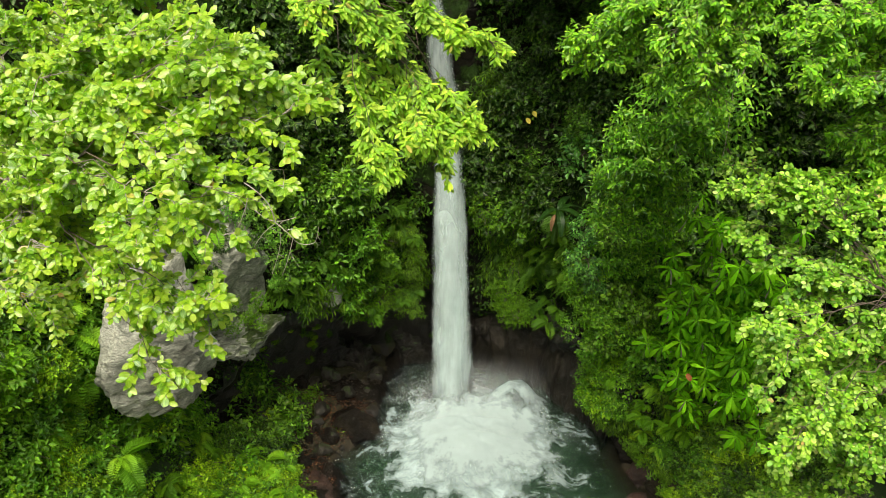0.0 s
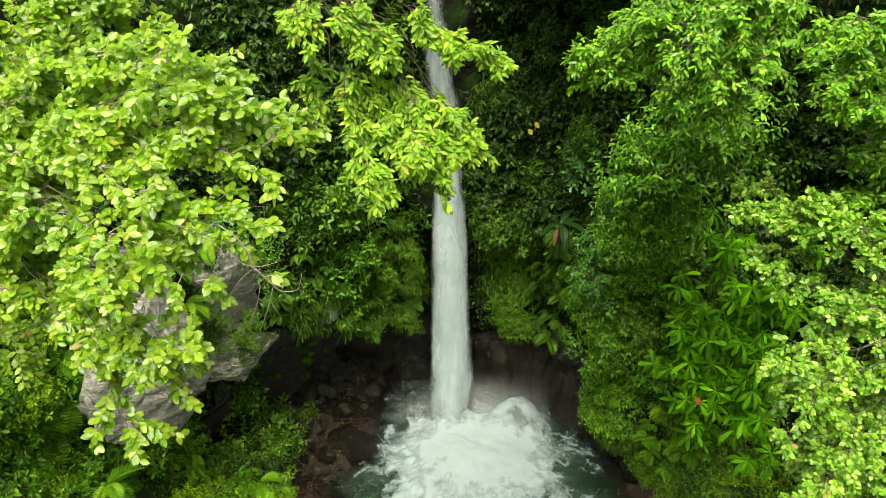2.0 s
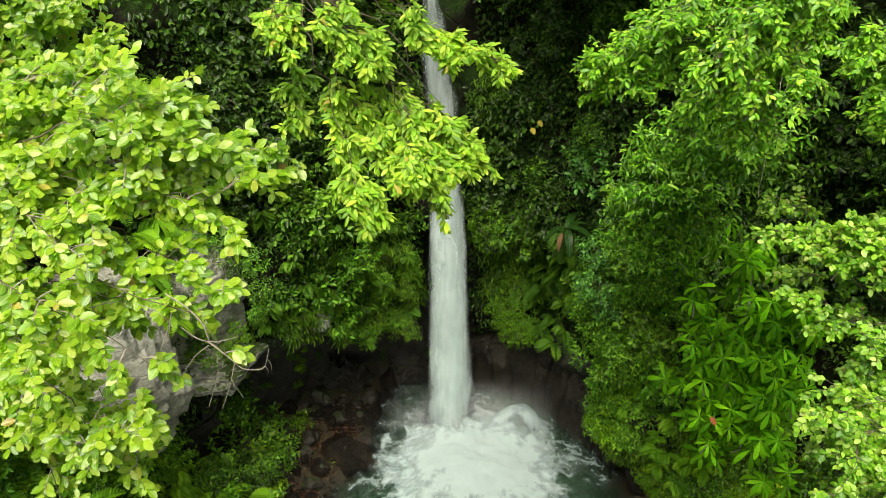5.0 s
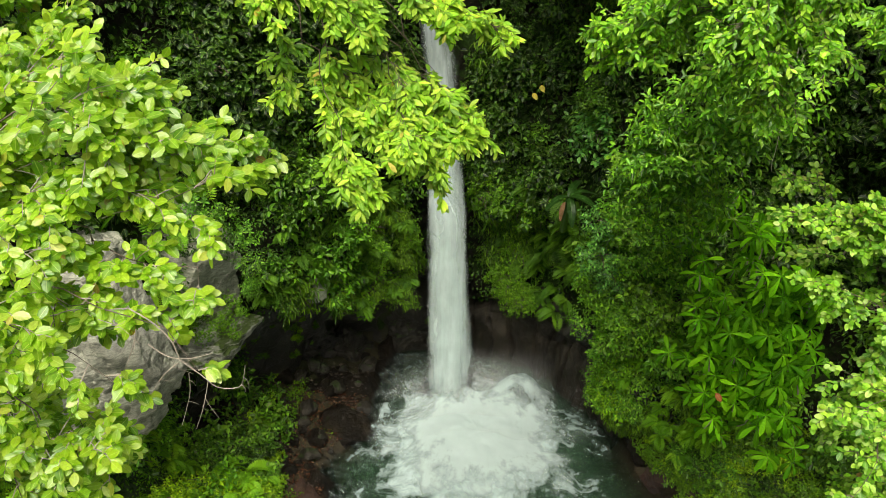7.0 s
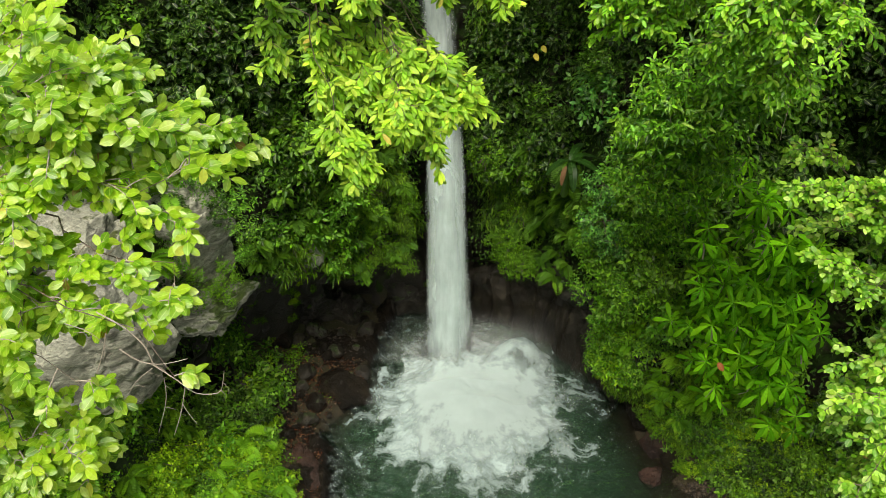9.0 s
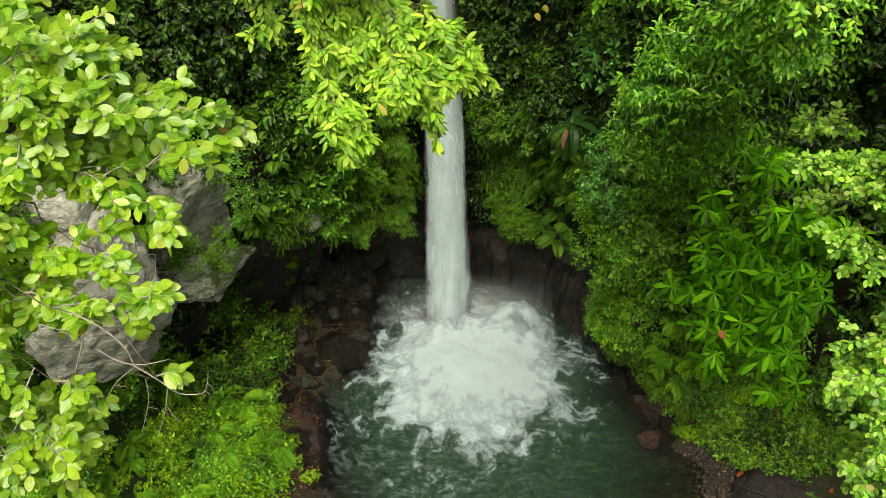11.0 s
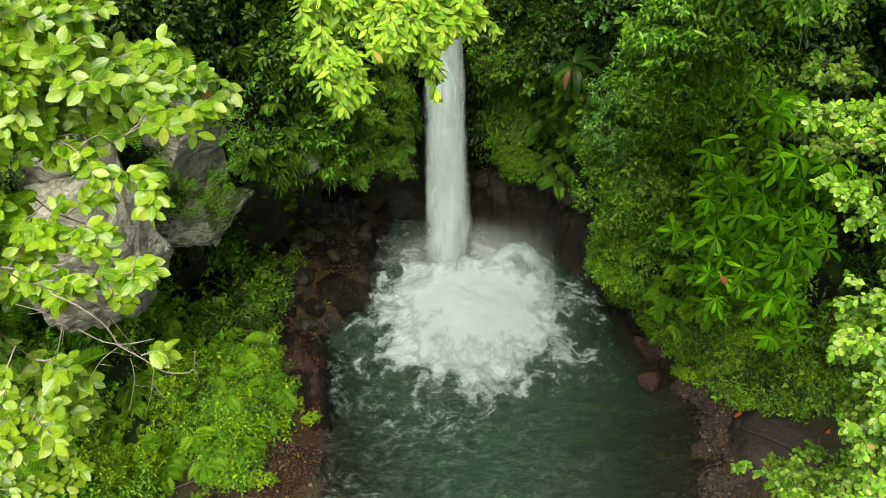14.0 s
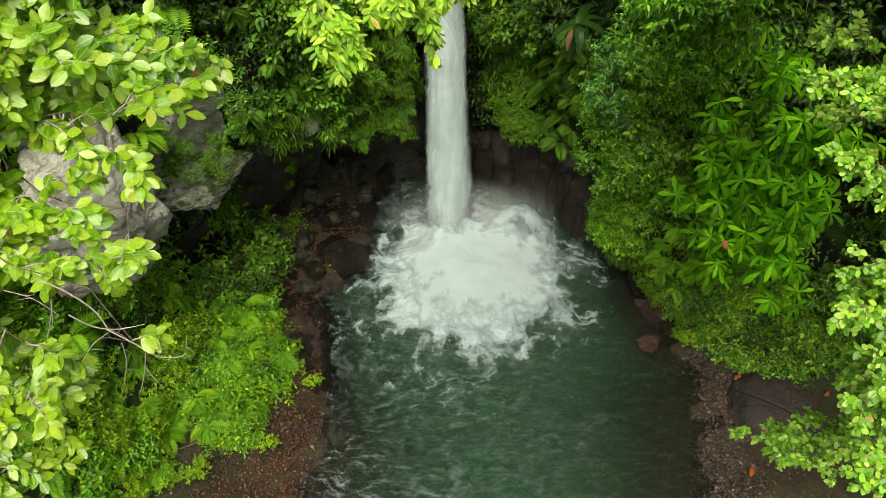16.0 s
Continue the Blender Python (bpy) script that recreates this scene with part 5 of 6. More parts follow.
# Right bank foliage above the gravel.
for k in range(120):
    t = rnd.random()
    x = 6.6 + 4.2 * t
    y = 18.5 - 1.2 * min(t * 1.6, 1) + 0.25 + 1.8 * rnd.random() ** 1.8
    bush(rnd.choice(("moss", "moss", "mound", "olive", "shrub")), (x, y, float(ground_z(x, y)) + rnd.uniform(0.1, 0.7)), (-0.5, -0.85, 0), rnd.uniform(0.55, 0.9), rnd)
for k in range(60):
    y = rnd.uniform(18.1, 21.8)
    x = float(np.interp(y, BANK_Y, RIGHT_X)) + rnd.uniform(0.45, 1.3)
    bush(rnd.choice(("moss", "moss", "hanging", "shrub", "fresh")), (x, y, float(ground_z(x, y)) + rnd.uniform(0.2, 1.0)), (-0.8, -0.6, 0), rnd.uniform(0.4, 0.7), rnd, stem=False)

for k in range(150):
    x = rnd.uniform(6.9, 10.6)
    y = np.interp(x, [6.9, 7.6, 8.4, 9.2, 10.6], [18.2, 17.3, 16.95, 16.7, 16.5]) + 1.5 * rnd.random() ** 1.5
    bush(rnd.choice(("moss", "moss", "creeper", "mound", "olive")), (x, y, float(ground_z(x, y)) + 0.15), (-0.5, -0.85, 0), rnd.uniform(0.4, 0.7), rnd, stem=False)
for k in range(18):
    x, y = rnd.uniform(6.1, 7.5), rnd.uniform(18.15, 19.1)
    bush(rnd.choice(("moss", "mound", "moss")), (x, y, float(ground_z(x, y)) + 0.15), (-0.5, -0.85, 0), rnd.uniform(0.35, 0.6), rnd, stem=False)

for k in range(34):
    y = rnd.uniform(19.0, 22.6)
    x = float(np.interp(y, BANK_Y, RIGHT_X)) + rnd.uniform(-0.1, 0.5)
    bush(rnd.choice(("moss", "moss", "hanging", "mound")), (x, y, rnd.uniform(0.5, 1.5)), (-0.8, -0.6, 0), rnd.uniform(0.25, 0.45), rnd, stem=False)

# Ferns and moss crowding the lip beside the fall.
for k in range(46):
    x, z = rnd.uniform(-3.0, -0.75), rnd.uniform(3.7, 6.6)
    y = 22.75 - 0.45 * (-0.75 - x) + 0.08 * (z - 4) + rnd.uniform(-0.2, 0.3)
    bush(rnd.choice(("moss", "hanging", "moss", "hanging", "bright")), (x, y, z), (0.2, -1, 0), rnd.uniform(0.35, 0.6), rnd, stem=False)
    if k % 2:
        fern((x, y - 0.15, z + 0.1), (0.2, -1, 0), rnd.uniform(0.35, 0.55), rnd, FRONDS_SHADED, "green fern with drooping fronds on wet rock")
# Small tufts clinging to the wet wall of the hollow.
for k in range(40):
    u, z = rnd.uniform(5.6, 9.0), rnd.uniform(1.2, 4.2)
    p, out = wall_at(u, z)
    bush(rnd.choice(("moss", "hanging", "mound")), p + out * 0.3, out, rnd.uniform(0.12, 0.28), rnd, stem=False)
# Shrubs bulging from the wall above the ledge.
for k in range(52):
    z = rnd.uniform(4.0, 8.3)
    x = rnd.uniform(3.5, 5.7)
    y = 19.85 - 0.27 * (z - 4) - 0.25 * (x - 4.5) + rnd.uniform(-0.35, 0.45)
    if noise.noise(Vector((x, y, z)) * 1.1) < -0.22:
        continue
    kind = rnd.choice(("blue", "blue", "bright")) if x < 4.1 and z > 4.8 else rnd.choice(("olive", "olive", "glossy", "bright", "fresh"))
    bush(kind, (x, y, z), (-0.5, -0.85, 0), rnd.uniform(0.75, 1.15), rnd, (0.7, 0.75, 0.75))
# Plants hanging beside the jointed ledge down to the water.
for k in range(48):
    x, z = rnd.uniform(4.25, 6.3), rnd.uniform(0.9, 3.9)
    y = 20.75 - 0.55 * (x - 4.2) + rnd.uniform(-0.3, 0.35)
    kind = rnd.choice(("glossy", "herb", "bright")) if x < 5.2 and 1.4 < z < 3.2 else rnd.choice(("moss", "hanging", "herb", "bright", "glossy"))
    bush(kind, (x, y, z), (-0.6, -0.8, 0), rnd.uniform(0.5, 0.9), rnd, stem=False)
for k in range(10):
    fern((rnd.uniform(5.4, 6.8), rnd.uniform(18.6, 19.4), rnd.uniform(1.4, 2.6)), (-0.5, -0.8, 0), rnd.uniform(0.45, 0.7), rnd, FRONDS, "green fern with drooping fronds on wet rock")
# Glossy shrubs leaning out of the right-hand wall.
for k in range(34):
    z = rnd.uniform(8.4, 13.0)
    x = rnd.gauss(4.25 if z > 9.5 else 4.4, 0.45)
    y = float(np.interp(z, [7.5, 9.5, 12.8], [18.3, 17.2, 14.8])) + rnd.uniform(-0.3, 0.6)
    bush("glossy", (x, y, z), (-0.4, -0.9, 0), rnd.uniform(0.75, 1.1), rnd)
# Whorled shrubs on the right.
for k in range(190):
    x, z = rnd.gauss(6.25, 0.55), rnd.gauss(6.9, 1.4)
    z = min(max(z, 4.2), 9.4)
    y = 16.25 - 0.35 * (x - 6.1) + rnd.uniform(-0.35, 0.7)
    rosette((x, y, z), rnd.uniform(0.72, 1.02), (rnd.uniform(15, 50), rnd.uniform(-25, 8)), rnd)
for x, y, z in ((4.9, 17.2, 8.7), (5.3, 17.0, 9.3), (5.5, 16.8, 9.9)):
    rosette((x, y, z), 0.85, (rnd.uniform(15, 40), rnd.uniform(-20, 20)), rnd)

# Creepers and moss that cling to the outcrop over the hollow.
rnd = random.Random(77)
for x, z, kind, size in ((-4.9, 9.0, "fresh", 0.55), (-4.4, 8.75, "shrub", 0.6), (-4.05, 8.35, "fresh", 0.5), (-3.95, 7.75, "shrub", 0.45), (-4.35, 8.2, "creeper", 0.4), (-4.05, 7.2, "fresh", 0.32), (-5.3, 8.3, "creeper", 0.5), (-5.45, 7.6, "shrub", 0.45), (-5.5, 6.9, "fresh", 0.35), (-5.5, 6.2, "creeper", 0.4),
                         (-5.2, 6.5, "moss", 0.4), (-4.95, 6.0, "moss", 0.42), (-5.3, 5.7, "moss", 0.4), (-4.7, 6.35, "moss", 0.3), (-4.3, 6.45, "moss", 0.28), (-4.5, 5.85, "moss", 0.22), (-4.0, 6.9, "olive", 0.25)):
    bush(kind, (x, 17.95 + rnd.uniform(-0.1, 0.2), z), (0.3, -0.95, 0), size, rnd, (0.7, 1, 1), stem=False)

# A wild banana with torn leaves, one of them withered.
def torn_leaf(length, width, bend, mat, seed):
    r = random.Random(seed)
    Vs, Fs, n = [], [], 0
    uvs = []
    steps = 16
    for side in (-1, 1):
        for k in range(steps):
            t0, t1 = k / steps, (k + 1) / steps - (0.004 if r.random() < 0.5 else 0)
            pts = []
            tear = r.uniform(-0.02, 0.02)
            for t, s in ((t0, 0), (t1, 0), (t1, 1), (t0, 1)):
                w = width * math.sin(math.pi * (0.06 + 0.9 * t)) ** 0.6 * s
                pts.append((length * t * (1 - 0.15 * bend * t), side * w, -bend * length * 0.5 * t * t + (0.15 + tear * 4) * w * s))
                uvs.append((t, 0.5 + 0.5 * side * s))
            Vs += pts
            Fs.append((n, n + 1, n + 2, n + 3))
            n += 4
    return np.array(Vs), np.array(Fs), mat, np.array(uvs)


banana = empty("banana_plant", pose(3.0, 20.6, 7.6), "wild banana with torn drooping leaves on the cliff", "plant")
tubes("stem", [(np.array([(0, 0.5, -0.9), (0, 0.2, -0.2), (0, 0, 0.3)]), np.array([0.09, 0.08, 0.05]))], LEAF_MID, banana)
for k, (ax, ay, az, ln, mt) in enumerate(((0, -25, -150, 1.2, LEAF_BANANA), (0, 5, -85, 1.3, LEAF_BANANA), (10, -30, -40, 1.4, LEAF_BANANA), (0, -50, 60, 1.3, LEAF_BANANA), (0, -35, 20, 1.3, LEAF_BANANA), (0, 30, -60, 1.0, LEAF_BANANA))):
    V, F, mt, uv = torn_leaf(0.55 * ln, 0.10, 1.4, mt, k)
    ob = build("leaf", V, F, mt, banana, uv=uv)
    ob.matrix_basis = pose(0, 0, 0.3, ax, ay, az)
V, F, mt, uv = torn_leaf(0.42, 0.06, 1.5, LEAF_WITHERED, 9)
ob = build("leaf", V, F, mt, banana, "withered brown leaf", uv=uv)
ob.matrix_basis = pose(-0.1, -0.1, 0.2, 0, 20, -120)

# ---------------------------------------------------------------- trees
def grow(name, label, base, trunk, limbs, mat, length, width, reach, sprays, seed, shape="oval", droop=0.5, per_twig=13, radius=0.16, single=0, back=1.2, face=0.4):
    """A tree: trunk, limbs out to their tips, side shoots, and leaves set in turn along each shoot."""
    r = np.random.default_rng(seed)
    base = np.array(base, float)
    root = empty(name, pose(*base), label, "tree")
    tr = np.array(trunk, float)
    tl = spline(tr, 22)
    tubes("trunk", [(tl - base, np.linspace(radius, radius * 0.35, 22))], BARK, root, sides=9)
    P, T, N = [], [], []
    for *tip, fill in limbs:
        tip = np.array(tip, float)
        d = np.linalg.norm(tl - tip, axis=1) + np.where(tl[:, 2] > tip[2] + 0.4, 1.0, 0) + np.linspace(1.2, 0, 22)
        a = tl[np.argmin(d)]
        span = np.linalg.norm(tip - a)
        ctrl = (a + tip) / 2 + np.array([0, 0, 0.16 * span]) + r.normal(0, 0.12, 3) * span
        line = bez(a, ctrl, tip, 14)
        line[1:-1] += r.normal(0, 0.014, (12, 3)) * span
        tubes("limb", [(line - base, np.linspace(0.004 + 0.0024 * span, 0.002, 14))], BARK, root, sides=5)
        lines = []
        for s in range(max(3, int(sprays * fill))):
            t = 1 - (r.random() ** 1.2) * min(0.8, back / span) if s else 1.0
            k = min(int(t * 13), 12)
            p = line[k] + (line[k + 1] - line[k]) * (t * 13 - k if t < 1 else 1)
            fwd = unit(line[k + 1] - line[k])
            side = unit(np.cross(fwd, (0, 0, 1.0)))
            way = unit(fwd * r.uniform(0.3, 1.0) + side * r.uniform(-1.1, 1.1) + np.array([0, 0, r.uniform(-0.55, 0.35)]))
            ln = reach * (0.55 + 0.45 * fill) * r.uniform(0.45, 1.0) * (1.15 - 0.4 * t)
            end = p + way * ln + np.array([0, 0, -0.18 * droop * ln])
            shoot = bez(p, p + way * ln * 0.5 + (0, 0, 0.05), end, 7)
            lines.append((shoot - base, np.linspace(0.005, 0.002, 7)))
            twigs = [shoot]
            for q in range(2):
                m = r.integers(2, 6)
                w2 = unit(way + side * r.uniform(-1, 1) + r.normal(0, 0.35, 3))
                e2 = shoot[m] + w2 * ln * r.uniform(0.35, 0.6) + (0, 0, -0.12 * droop * ln)
                tw = bez(shoot[m], (shoot[m] + e2) / 2 + (0, 0, 0.03), e2, 5)
                lines.append((tw - base, np.linspace(0.005, 0.002, 5)))
                twigs.append(tw)
            for tw in twigs:
                c = per_twig if tw is shoot else per_twig * 2 // 3
                tt = np.clip(np.linspace(0.30, 1, c) ** 0.8 + r.normal(0, 0.02, c), 0, 1) * (len(tw) - 1)
                kk = np.minimum(tt.astype(int), len(tw) - 2)
                pos = tw[kk] + (tw[kk + 1] - tw[kk]) * (tt - kk)[:, None]
                ax = unit(tw[kk + 1] - tw[kk])
                sd = unit(np.cross(ax, (0, 0, 1.0)))
                up = np.cross(sd, ax)
                ga = np.arange(c) * 2.4 + r.uniform(0, 6.28)
                sd = sd * np.cos(ga)[:, None] + 0.55 * up * np.sin(ga)[:, None]
                P.append(pos)
                T.append(unit(ax * 0.5 + sd * 0.95 + np.array([0, 0, -0.30 * droop]) + r.normal(0, 0.22, (c, 3))))
                N.append(unit(np.array([0.0, -face, 1.0]) + 0.2 * ax + r.normal(0, 0.30, (c, 3))))
        tubes("shoot", lines, TWIG if single else BARK, root, sides=4)["kind"] = "stuff"
    P, T, N = np.concatenate(P), np.concatenate(T), np.concatenate(N)
    L = length * r.uniform(0.6, 1.2, len(P))
    one = np.zeros(len(P), bool)
    if single:
        # The outermost leaves are objects of their own.
        reachx = np.where((P[:, 1] < 8.0) & (P[:, 2] > 13.2), P[:, 0], -99)
        one[np.argsort(-reachx)[:single]] = True
    crown = leaf_mesh("crown", P[~one] - base, T[~one], N[~one], L[~one], width, mat, shape, root)
    crown["kind"] = "stuff"
    if single:
        V, F, uv = leaf_arrays(np.zeros((1, 3)), np.array([[1.0, 0, 0]]), np.array([[0, 0, 1.0]]), 1.0, width, shape)
        me = mesh_only(build("leaf", V, F, LEAF_SUN_ONE, uv=uv))
        for p, t, nn, ln in zip(P[one] - base, T[one], N[one], L[one]):
            sv = unit(np.cross(nn, t))
            nv = np.cross(t, sv)
            m = Matrix(((t[0], sv[0], nv[0], p[0]), (t[1], sv[1], nv[1], p[1]), (t[2], sv[2], nv[2], p[2]), (0, 0, 0, 1)))
            part_of(me, "leaf", crown, m @ Matrix.Scale(float(ln), 4))
    return root


# Broad-leaved tree leaning in over the gorge, with its foliage nearest the path.
TIPS_A = [(-4.6, 9.5, 14.9, 1), (-3.2, 8.8, 15.05, 1), (-3.0, 8.2, 14.7, 1), (-2.0, 8.2, 15.0, 1), (-1.35, 8.1, 14.7, 0.7), (-1.6, 7.7, 14.3, 0.12), (-4.3, 8.5, 13.7, 1), (-2.6, 7.5, 14.2, 0.6), (-1.5, 7.4, 14.02, 0.3), (-4.2, 7.8, 13.1, 1),
          (-2.8, 7.0, 13.6, 0.5), (-1.95, 6.9, 13.65, 0.3), (-2.75, 7.3, 12.7, 0.65), (-2.4, 7.4, 12.4, 0.6), (-4.8, 9.0, 11.7, 1), (-1.9, 7.9, 14.9, 1), (-1.4, 7.8, 14.6, 0.7)]
TIPS_A += [(-2.3, 7.1, 12.9, 0.35), (-2.8, 7.2, 11.9, 0.5), (-3.6, 8.2, 14.4, 1), (-3.6, 8.0, 12.8, 1), (-5.2, 9.4, 13.2, 1), (-2.3, 8.0, 14.6, 0.7), (-2.5, 8.5, 15.1, 1), (-3.4, 8.6, 14.5, 1), (-4.0, 9.0, 15.2, 1), (-5.0, 9.8, 14.3, 1), (-3.3, 7.7, 13.9, 0.7), (-2.2, 7.8, 14.3, 0.25), (-1.42, 6.9, 13.74, 0.1), (-1.9, 7.4, 13.86, 0.2), (-2.45, 7.3, 13.7, 0.25)]
TIPS_A += [(-4.1, 9.8, 15.35, 1), (-3.5, 9.8, 15.4, 1), (-2.4, 7.6, 13.7, 0.25), (-3.2, 7.9, 13.6, 0.5), (-5.2, 9.9, 14.9, 1), (-4.0, 9.8, 14.9, 1), (-3.1, 9.6, 14.95, 1), (-5.8, 9.6, 13.8, 1), (-4.4, 8.6, 14.4, 1), (-3.9, 8.4, 13.9, 1), (-4.6, 8.6, 13.1, 1), (-2.9, 8.3, 14.2, 0.6)]
grow("broadleaf_tree", "leaning tree with large glossy yellow-green leaves above the gorge", (-8.6, 10.2, 6.0), [(-8.6, 10.2, 6.0), (-8.0, 9.9, 9.0), (-6.9, 9.4, 11.6), (-5.8, 9.2, 12.7), (-4.8, 9.0, 13.4)], TIPS_A, LEAF_SUN, 0.10, 0.58, 0.60, 38, 21, "oval", 0.5, 13, 0.2, 280, 1.3, 0.75)
# Tree whose branches cross in front of the falling water.
TIPS_B = [(-1.9, 12.5, 14.5, 0.5), (-0.8, 13, 14.15, 1), (0.05, 13.5, 14.05, 1), (0.75, 14, 13.8, 1), (-1.2, 12.8, 13.05, 1), (-0.4, 12.6, 12.75, 1), (0.5, 13.5, 12.5, 1), (-0.95, 12.2, 12.3, 1), (-0.1, 13, 12.15, 1), (-1.9, 13, 13.3, 0.35), (-0.3, 13.2, 13, 1), (0.2, 13.2, 12.6, 1), (-0.6, 12.8, 12.6, 1), (0.45, 13.6, 12.75, 0.7), (-1.0, 12.6, 14.3, 1)]
grow("overhanging_tree", "slender tree with light green leaves hanging across the waterfall", (-7.4, 18.6, 11.5), [(-7.4, 18.6, 11.5), (-6.4, 17.0, 14.4), (-4.8, 15.4, 15.6), (-3.2, 14.3, 16.0), (-2.0, 13.6, 15.2)], TIPS_B, LEAF_OVER, 0.15, 0.38, 0.5, 30, 22, "oval", 0.8, 12, 0.08, 0, 0.8)
# Two trees that droop over the right-hand wall.
TIPS_C = [(1.95, 12.4, 14.2, 1), (2.5, 12.2, 14.05, 1), (2.1, 12.6, 13.9, 1), (3.1, 12.0, 13.9, 1), (3, 11.2, 14.6, 1), (4.1, 11.6, 14.3, 1), (3.75, 12, 13.5, 1), (2.3, 12.2, 14.5, 1), (3.4, 11.5, 14.2, 1), (2.6, 11.8, 14.9, 1), (4.3, 12, 14.9, 1), (3.6, 11.6, 15.2, 1)]
grow("drooping_tree", "tree with dense fresh green drooping foliage", (9.4, 14.0, 8.0), [(9.4, 14.0, 8.0), (8.7, 13.4, 11.5), (7.2, 12.8, 14.2), (5.4, 12.3, 15.2), (4.2, 12.0, 15.3)], TIPS_C, LEAF_RIGHT, 0.098, 0.42, 0.55, 42, 23, "oval", 0.8, 14, 0.16, 0, 1.0)
TIPS_D = [(5.15, 12.4, 14.3, 1), (5.85, 12, 14.4, 1), (5.4, 12, 13.6, 1), (6.05, 11.6, 13.1, 1), (6.4, 12.2, 14, 1), (5.6, 11.7, 14.8, 1), (6.4, 11.4, 12.6, 1), (6.8, 11.9, 14.8, 1)]
TIPS_D += [(5.5, 12.1, 14.1, 1), (5.9, 11.9, 13.8, 1), (6.2, 11.9, 13.3, 1), (5.8, 11.8, 13.0, 1), (6.3, 11.7, 12.8, 1), (6.0, 12.0, 14.7, 1), (5.7, 11.8, 12.4, 0.7), (7.0, 12.0, 14.2, 1), (7.3, 12.0, 13.6, 1), (6.9, 11.6, 13.2, 1), (7.0, 11.6, 12.4, 1)]
TIPS_D += [(4.75, 10.9, 14.3, 0.55), (5.1, 10.9, 14.0, 0.55), (4.5, 10.9, 14.9, 0.55), (4.85, 10.9, 14.95, 0.55), (5.3, 10.9, 14.9, 0.55), (5.5, 10.9, 14.0, 0.55), (5.0, 11.0, 14.6, 0.55)]
grow("drooping_tree", "tree with fresh green drooping foliage at the gorge rim", (9.6, 11.0, 8.0), [(9.6, 11.0, 8.0), (9.2, 11.1, 11.0), (8.2, 11.4, 13.6), (7.0, 11.7, 14.9)], TIPS_D, LEAF_RIGHT, 0.098, 0.42, 0.55, 40, 24, "oval", 0.8, 14, 0.14, 0, 1.0)
TIPS_E = [(4.65, 12.8, 12.15, 0.5), (4.9, 12.6, 11.2, 0.4), (5.2, 11, 12.5, 1), (5.95, 11, 12.4, 1), (4.7, 11, 11.4, 0.5), (5.3, 10.5, 11.3, 1), (5.7, 9.8, 10.8, 1), (4.4, 9.4, 10.9, 0.7), (4.95, 9.3, 9.9, 1), (5.9, 9.3, 9.3, 1), (4.8, 9.5, 8.9, 1), (4.35, 11.2, 11.6, 0.4), (4, 9.3, 11.3, 0.35), (4.65, 11.2, 6.35, 0.5)]
TIPS_E += [(4.2, 11.6, 12.3, 0.8), (4.6, 11.3, 12.35, 1), (4.9, 11.0, 12.6, 1), (5.2, 11.1, 6.5, 1), (5.5, 11.6, 5.8, 0.8), (5.7, 10.3, 10.2, 1), (5.2, 9.6, 9.6, 1), (5.6, 9.9, 9.0, 1), (6.3, 10.1, 10.0, 1), (5.0, 10.2, 11.6, 1), (6.2, 10.2, 8.2, 1), (5.9, 11, 11.4, 1), (3.95, 8.6, 10.8, 0.4), (4.3, 8.3, 10.1, 0.6), (4.6, 10.2, 11, 0.8), (5.3, 10, 10, 1), (6.2, 10.6, 11.4, 1), (4.8, 10.5, 9.9, 0.5), (5.1, 10.5, 8.9, 0.7), (5.55, 10.5, 8.2, 0.8), (5.8, 10.6, 7.3, 0.8), (5.5, 10.6, 7.0, 0.5), (4.7, 10.4, 10.4, 0.7), (5.3, 10.4, 8.6, 0.8), (5.0, 10.2, 9.3, 0.6)]
grow("pale_leaved_tree", "spreading shrubby tree with pale yellow-green leaves", (9.3, 9.4, 6.0), [(9.3, 9.4, 6.0), (8.6, 9.6, 8.2), (7.4, 10.0, 10.2), (6.2, 10.2, 11.2)], TIPS_E, LEAF_PALE, 0.088, 0.64, 0.52, 34, 25, "oval", 0.5, 13, 0.14, 0, 1.1)

# Single withered leaves caught among the green.
for lx, ly, lz, mat_l, label_l in ((5.39, 15.7, 6.11, LEAF_RUST, "rust-red dead leaf caught in the shrubs"), (2.25, 21.2, 10.4, LEAF_YELLOW, "yellowed round leaf on the dark wall"), (2.1, 21.25, 10.2, LEAF_YELLOW, "yellowed round leaf on the dark wall")):
    V, F, uv = curled_leaf("leaf", 0.20, 0.06, 0.9)
    ob = build("dead_leaf", V, F, mat_l, uv=uv)
    ob.matrix_basis = pose(lx, ly, lz, 30, 20, -70)
    tagged(ob, label_l, "leaf", "withered leaves")

# Thin bare vines hanging from the right-hand trees.
rv = random.Random(8)
for vx, vy, top, low in ((5.0, 14.4, 13.7, 11.5), (5.25, 14.6, 13.9, 12.5), (5.6, 10.9, 11.6, 10.6)):
    zs = np.linspace(top, low, 14)
    line = np.stack([vx + 0.05 * np.cumsum([rv.uniform(-1, 1) for _ in zs]) * 0.6, vy + 0 * zs, zs], 1)
    tagged(tubes("vine", [(line, np.linspace(0.006, 0.004, 14))], TWIG, sides=4), "thin bare vine hanging in front of the dark cleft", "vine", "hanging vines")

# Bare twigs at the end of the lowest limb of the near tree.
def sprig(pts, r0, r1):
    line = spline(np.array([(x, 6.9, z) for x, z in pts]), 16)
    return line, np.linspace(r0, r1, 16)


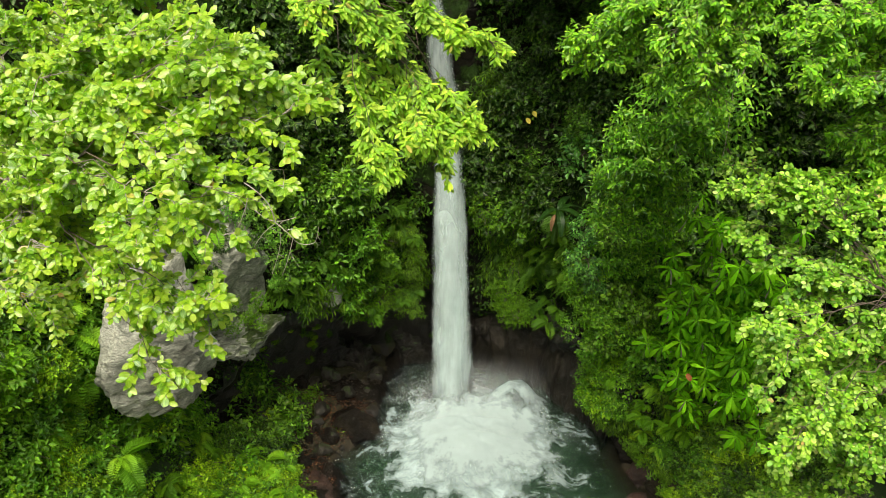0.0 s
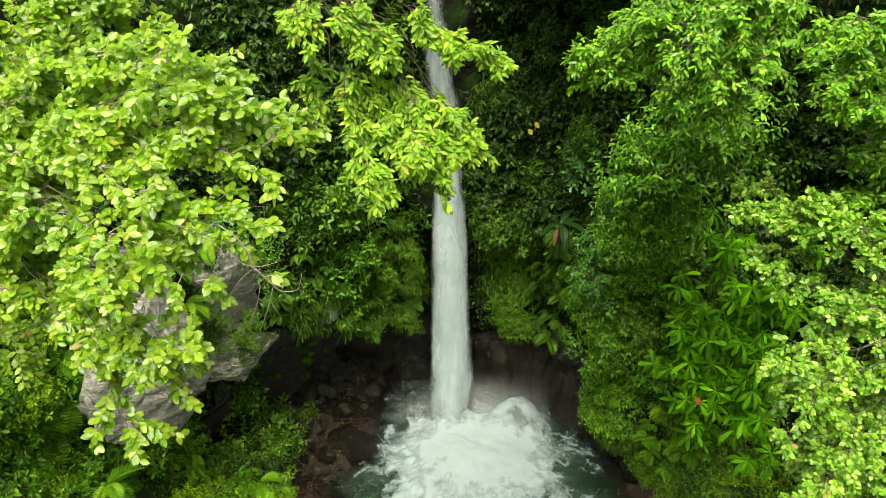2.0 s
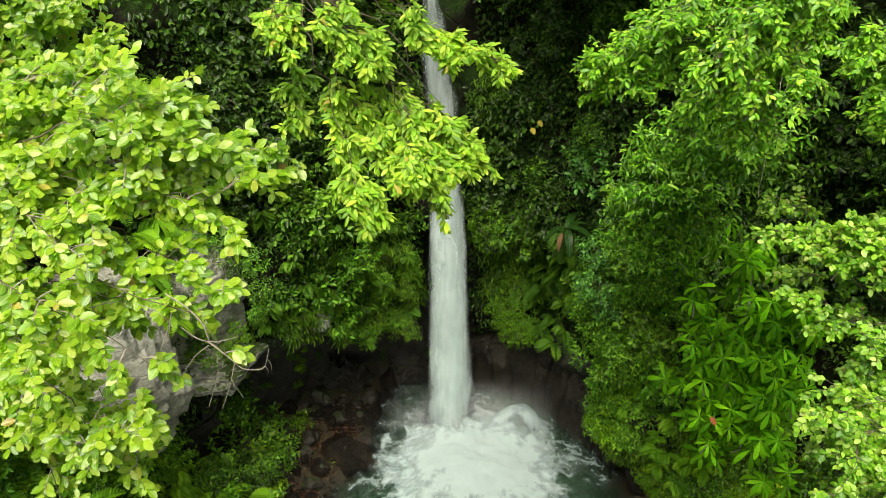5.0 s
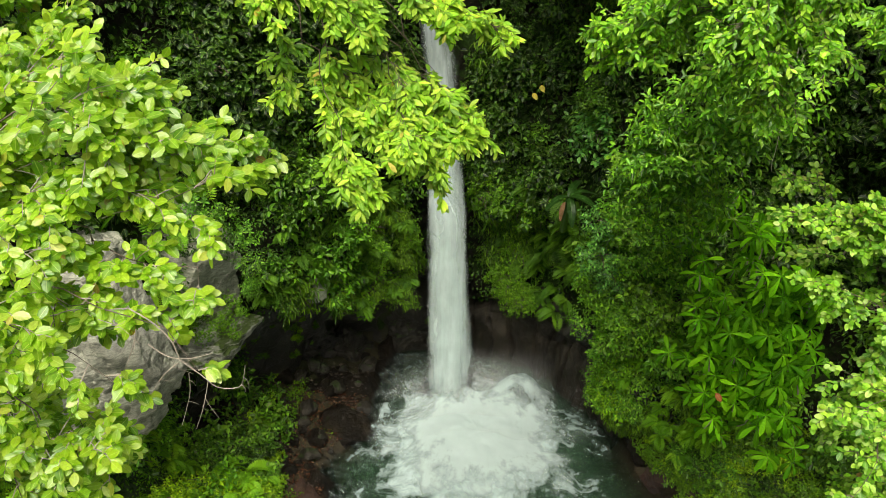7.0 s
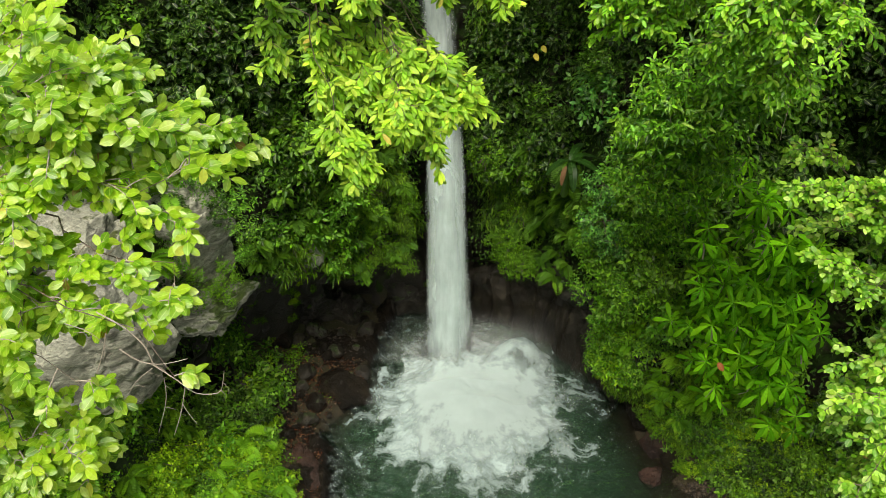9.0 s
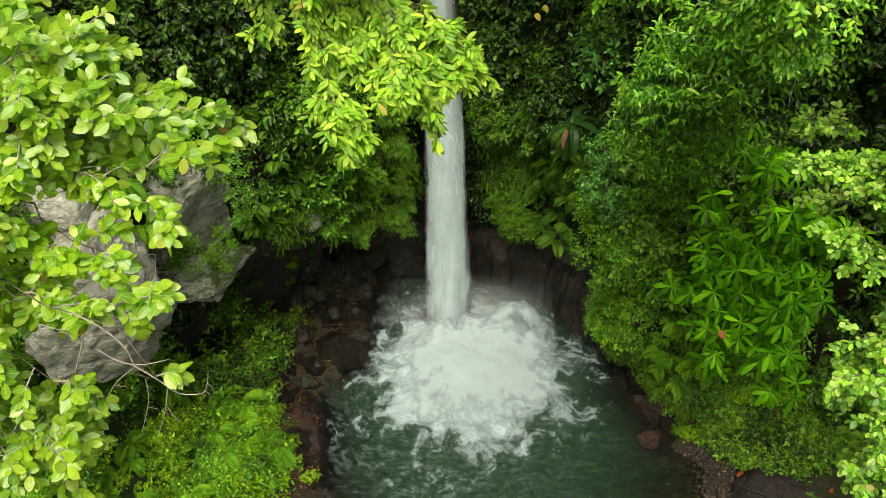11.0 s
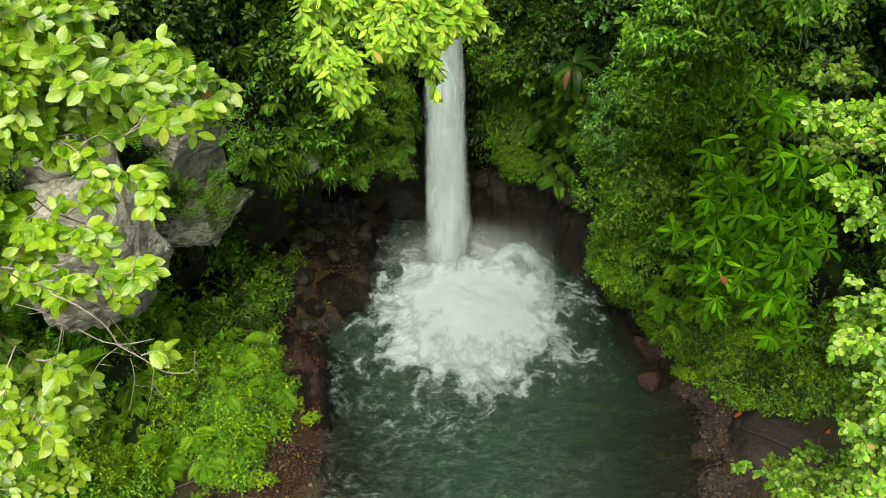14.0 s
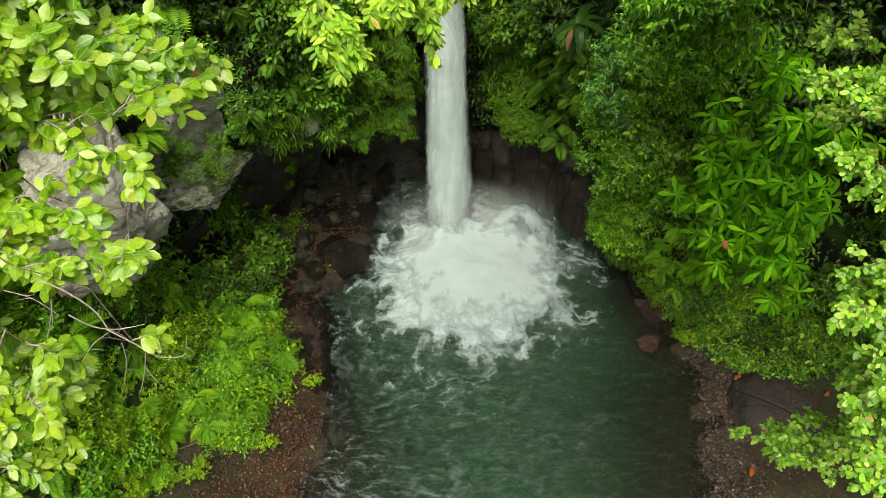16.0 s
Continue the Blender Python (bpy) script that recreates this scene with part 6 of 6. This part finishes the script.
twigs = [sprig([(-1.76, 14.2), (-1.64, 14.1), (-1.55, 13.97), (-1.52, 13.83)], 0.0055, 0.005), sprig([(-1.69, 13.94), (-1.59, 13.85), (-1.47, 13.83), (-1.32, 13.87)], 0.004, 0.002), sprig([(-1.53, 13.83), (-1.41, 13.71), (-1.32, 13.61), (-1.19, 13.61), (-1.15, 13.69), (-1.13, 13.78)], 0.0045, 0.002),
         sprig([(-1.95, 14.12), (-1.83, 14.06), (-1.74, 13.94)], 0.003, 0.002), sprig([(-1.74, 14.05), (-1.78, 13.93), (-1.87, 13.73), (-1.95, 13.6)], 0.004, 0.002), sprig([(-1.48, 13.72), (-1.5, 13.55), (-1.59, 13.29)], 0.003, 0.0015), sprig([(-1.37, 13.66), (-1.43, 13.45), (-1.5, 13.27)], 0.003, 0.0015), sprig([(-1.53, 13.8), (-1.64, 13.7), (-1.74, 13.55)], 0.003, 0.0015)]
rt = random.Random(3)
for k in range(16):
    a = twigs[k % 8][0][rt.randint(3, 13)]
    e = a + np.array([rt.uniform(-0.10, 0.10), rt.uniform(-0.05, 0.05), rt.uniform(-0.16, 0.08)])
    mid_t = (a + e) / 2 + np.array([rt.uniform(-0.04, 0.04), 0, rt.uniform(-0.03, 0.03)])
    twigs.append((bez(a, mid_t, e, 6), np.linspace(0.0022, 0.001, 6)))
tagged(tubes("bare_branch", twigs, TWIG, sides=4), "pale bare forked twig caught among the leaves", "branch")

# Woods added out of view on the rim behind the pool, shading the wall.
n = 30000
a = RNG.uniform(0, 2 * np.pi, n)
d = RNG.uniform(0, 1, n) ** 0.7
cx, cy = 0.5 + np.cos(a) * (8.2 + 30 * d), 18 + np.sin(a) * (8.2 + 30 * d)
gz = ground_z(cx, cy)
ok = (gz > 13) & ((cy > 22) | (np.abs(cx) > 11))
P = np.stack([cx, cy, gz + RNG.uniform(0.2, 5.0, n) + 1.5 * np.sin(cx * 0.9) * np.cos(cy * 0.8)], 1)[ok]
tagged(leaf_mesh("unseen_rim_woods", P, RNG.normal(size=P.shape) + (0, 0, -0.5), RNG.normal(0, 0.5, P.shape) + (0, 0, 1.0), RNG.uniform(0.4, 0.9, len(P)), 0.7, LEAF_SHADED), "unseen dense woodland canopy added to shade the gorge rim", "woodland", kind="stuff")

# Unseen branches added over the wall to block sky light from it.
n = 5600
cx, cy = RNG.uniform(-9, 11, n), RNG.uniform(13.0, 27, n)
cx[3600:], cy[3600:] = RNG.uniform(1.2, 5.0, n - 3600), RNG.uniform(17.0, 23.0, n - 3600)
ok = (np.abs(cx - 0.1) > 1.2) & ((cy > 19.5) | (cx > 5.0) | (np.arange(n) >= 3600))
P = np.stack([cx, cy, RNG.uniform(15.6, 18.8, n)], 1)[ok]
tagged(leaf_mesh("unseen_shade_branches", P, RNG.normal(size=P.shape) + (0, -0.5, -0.3), RNG.normal(0, 0.3, P.shape) + (0, 0, 1.0), RNG.uniform(0.35, 0.75, len(P)), 0.7, LEAF_SHADED), "unseen leafy branches added above the wall to shade it", "woodland", kind="stuff")
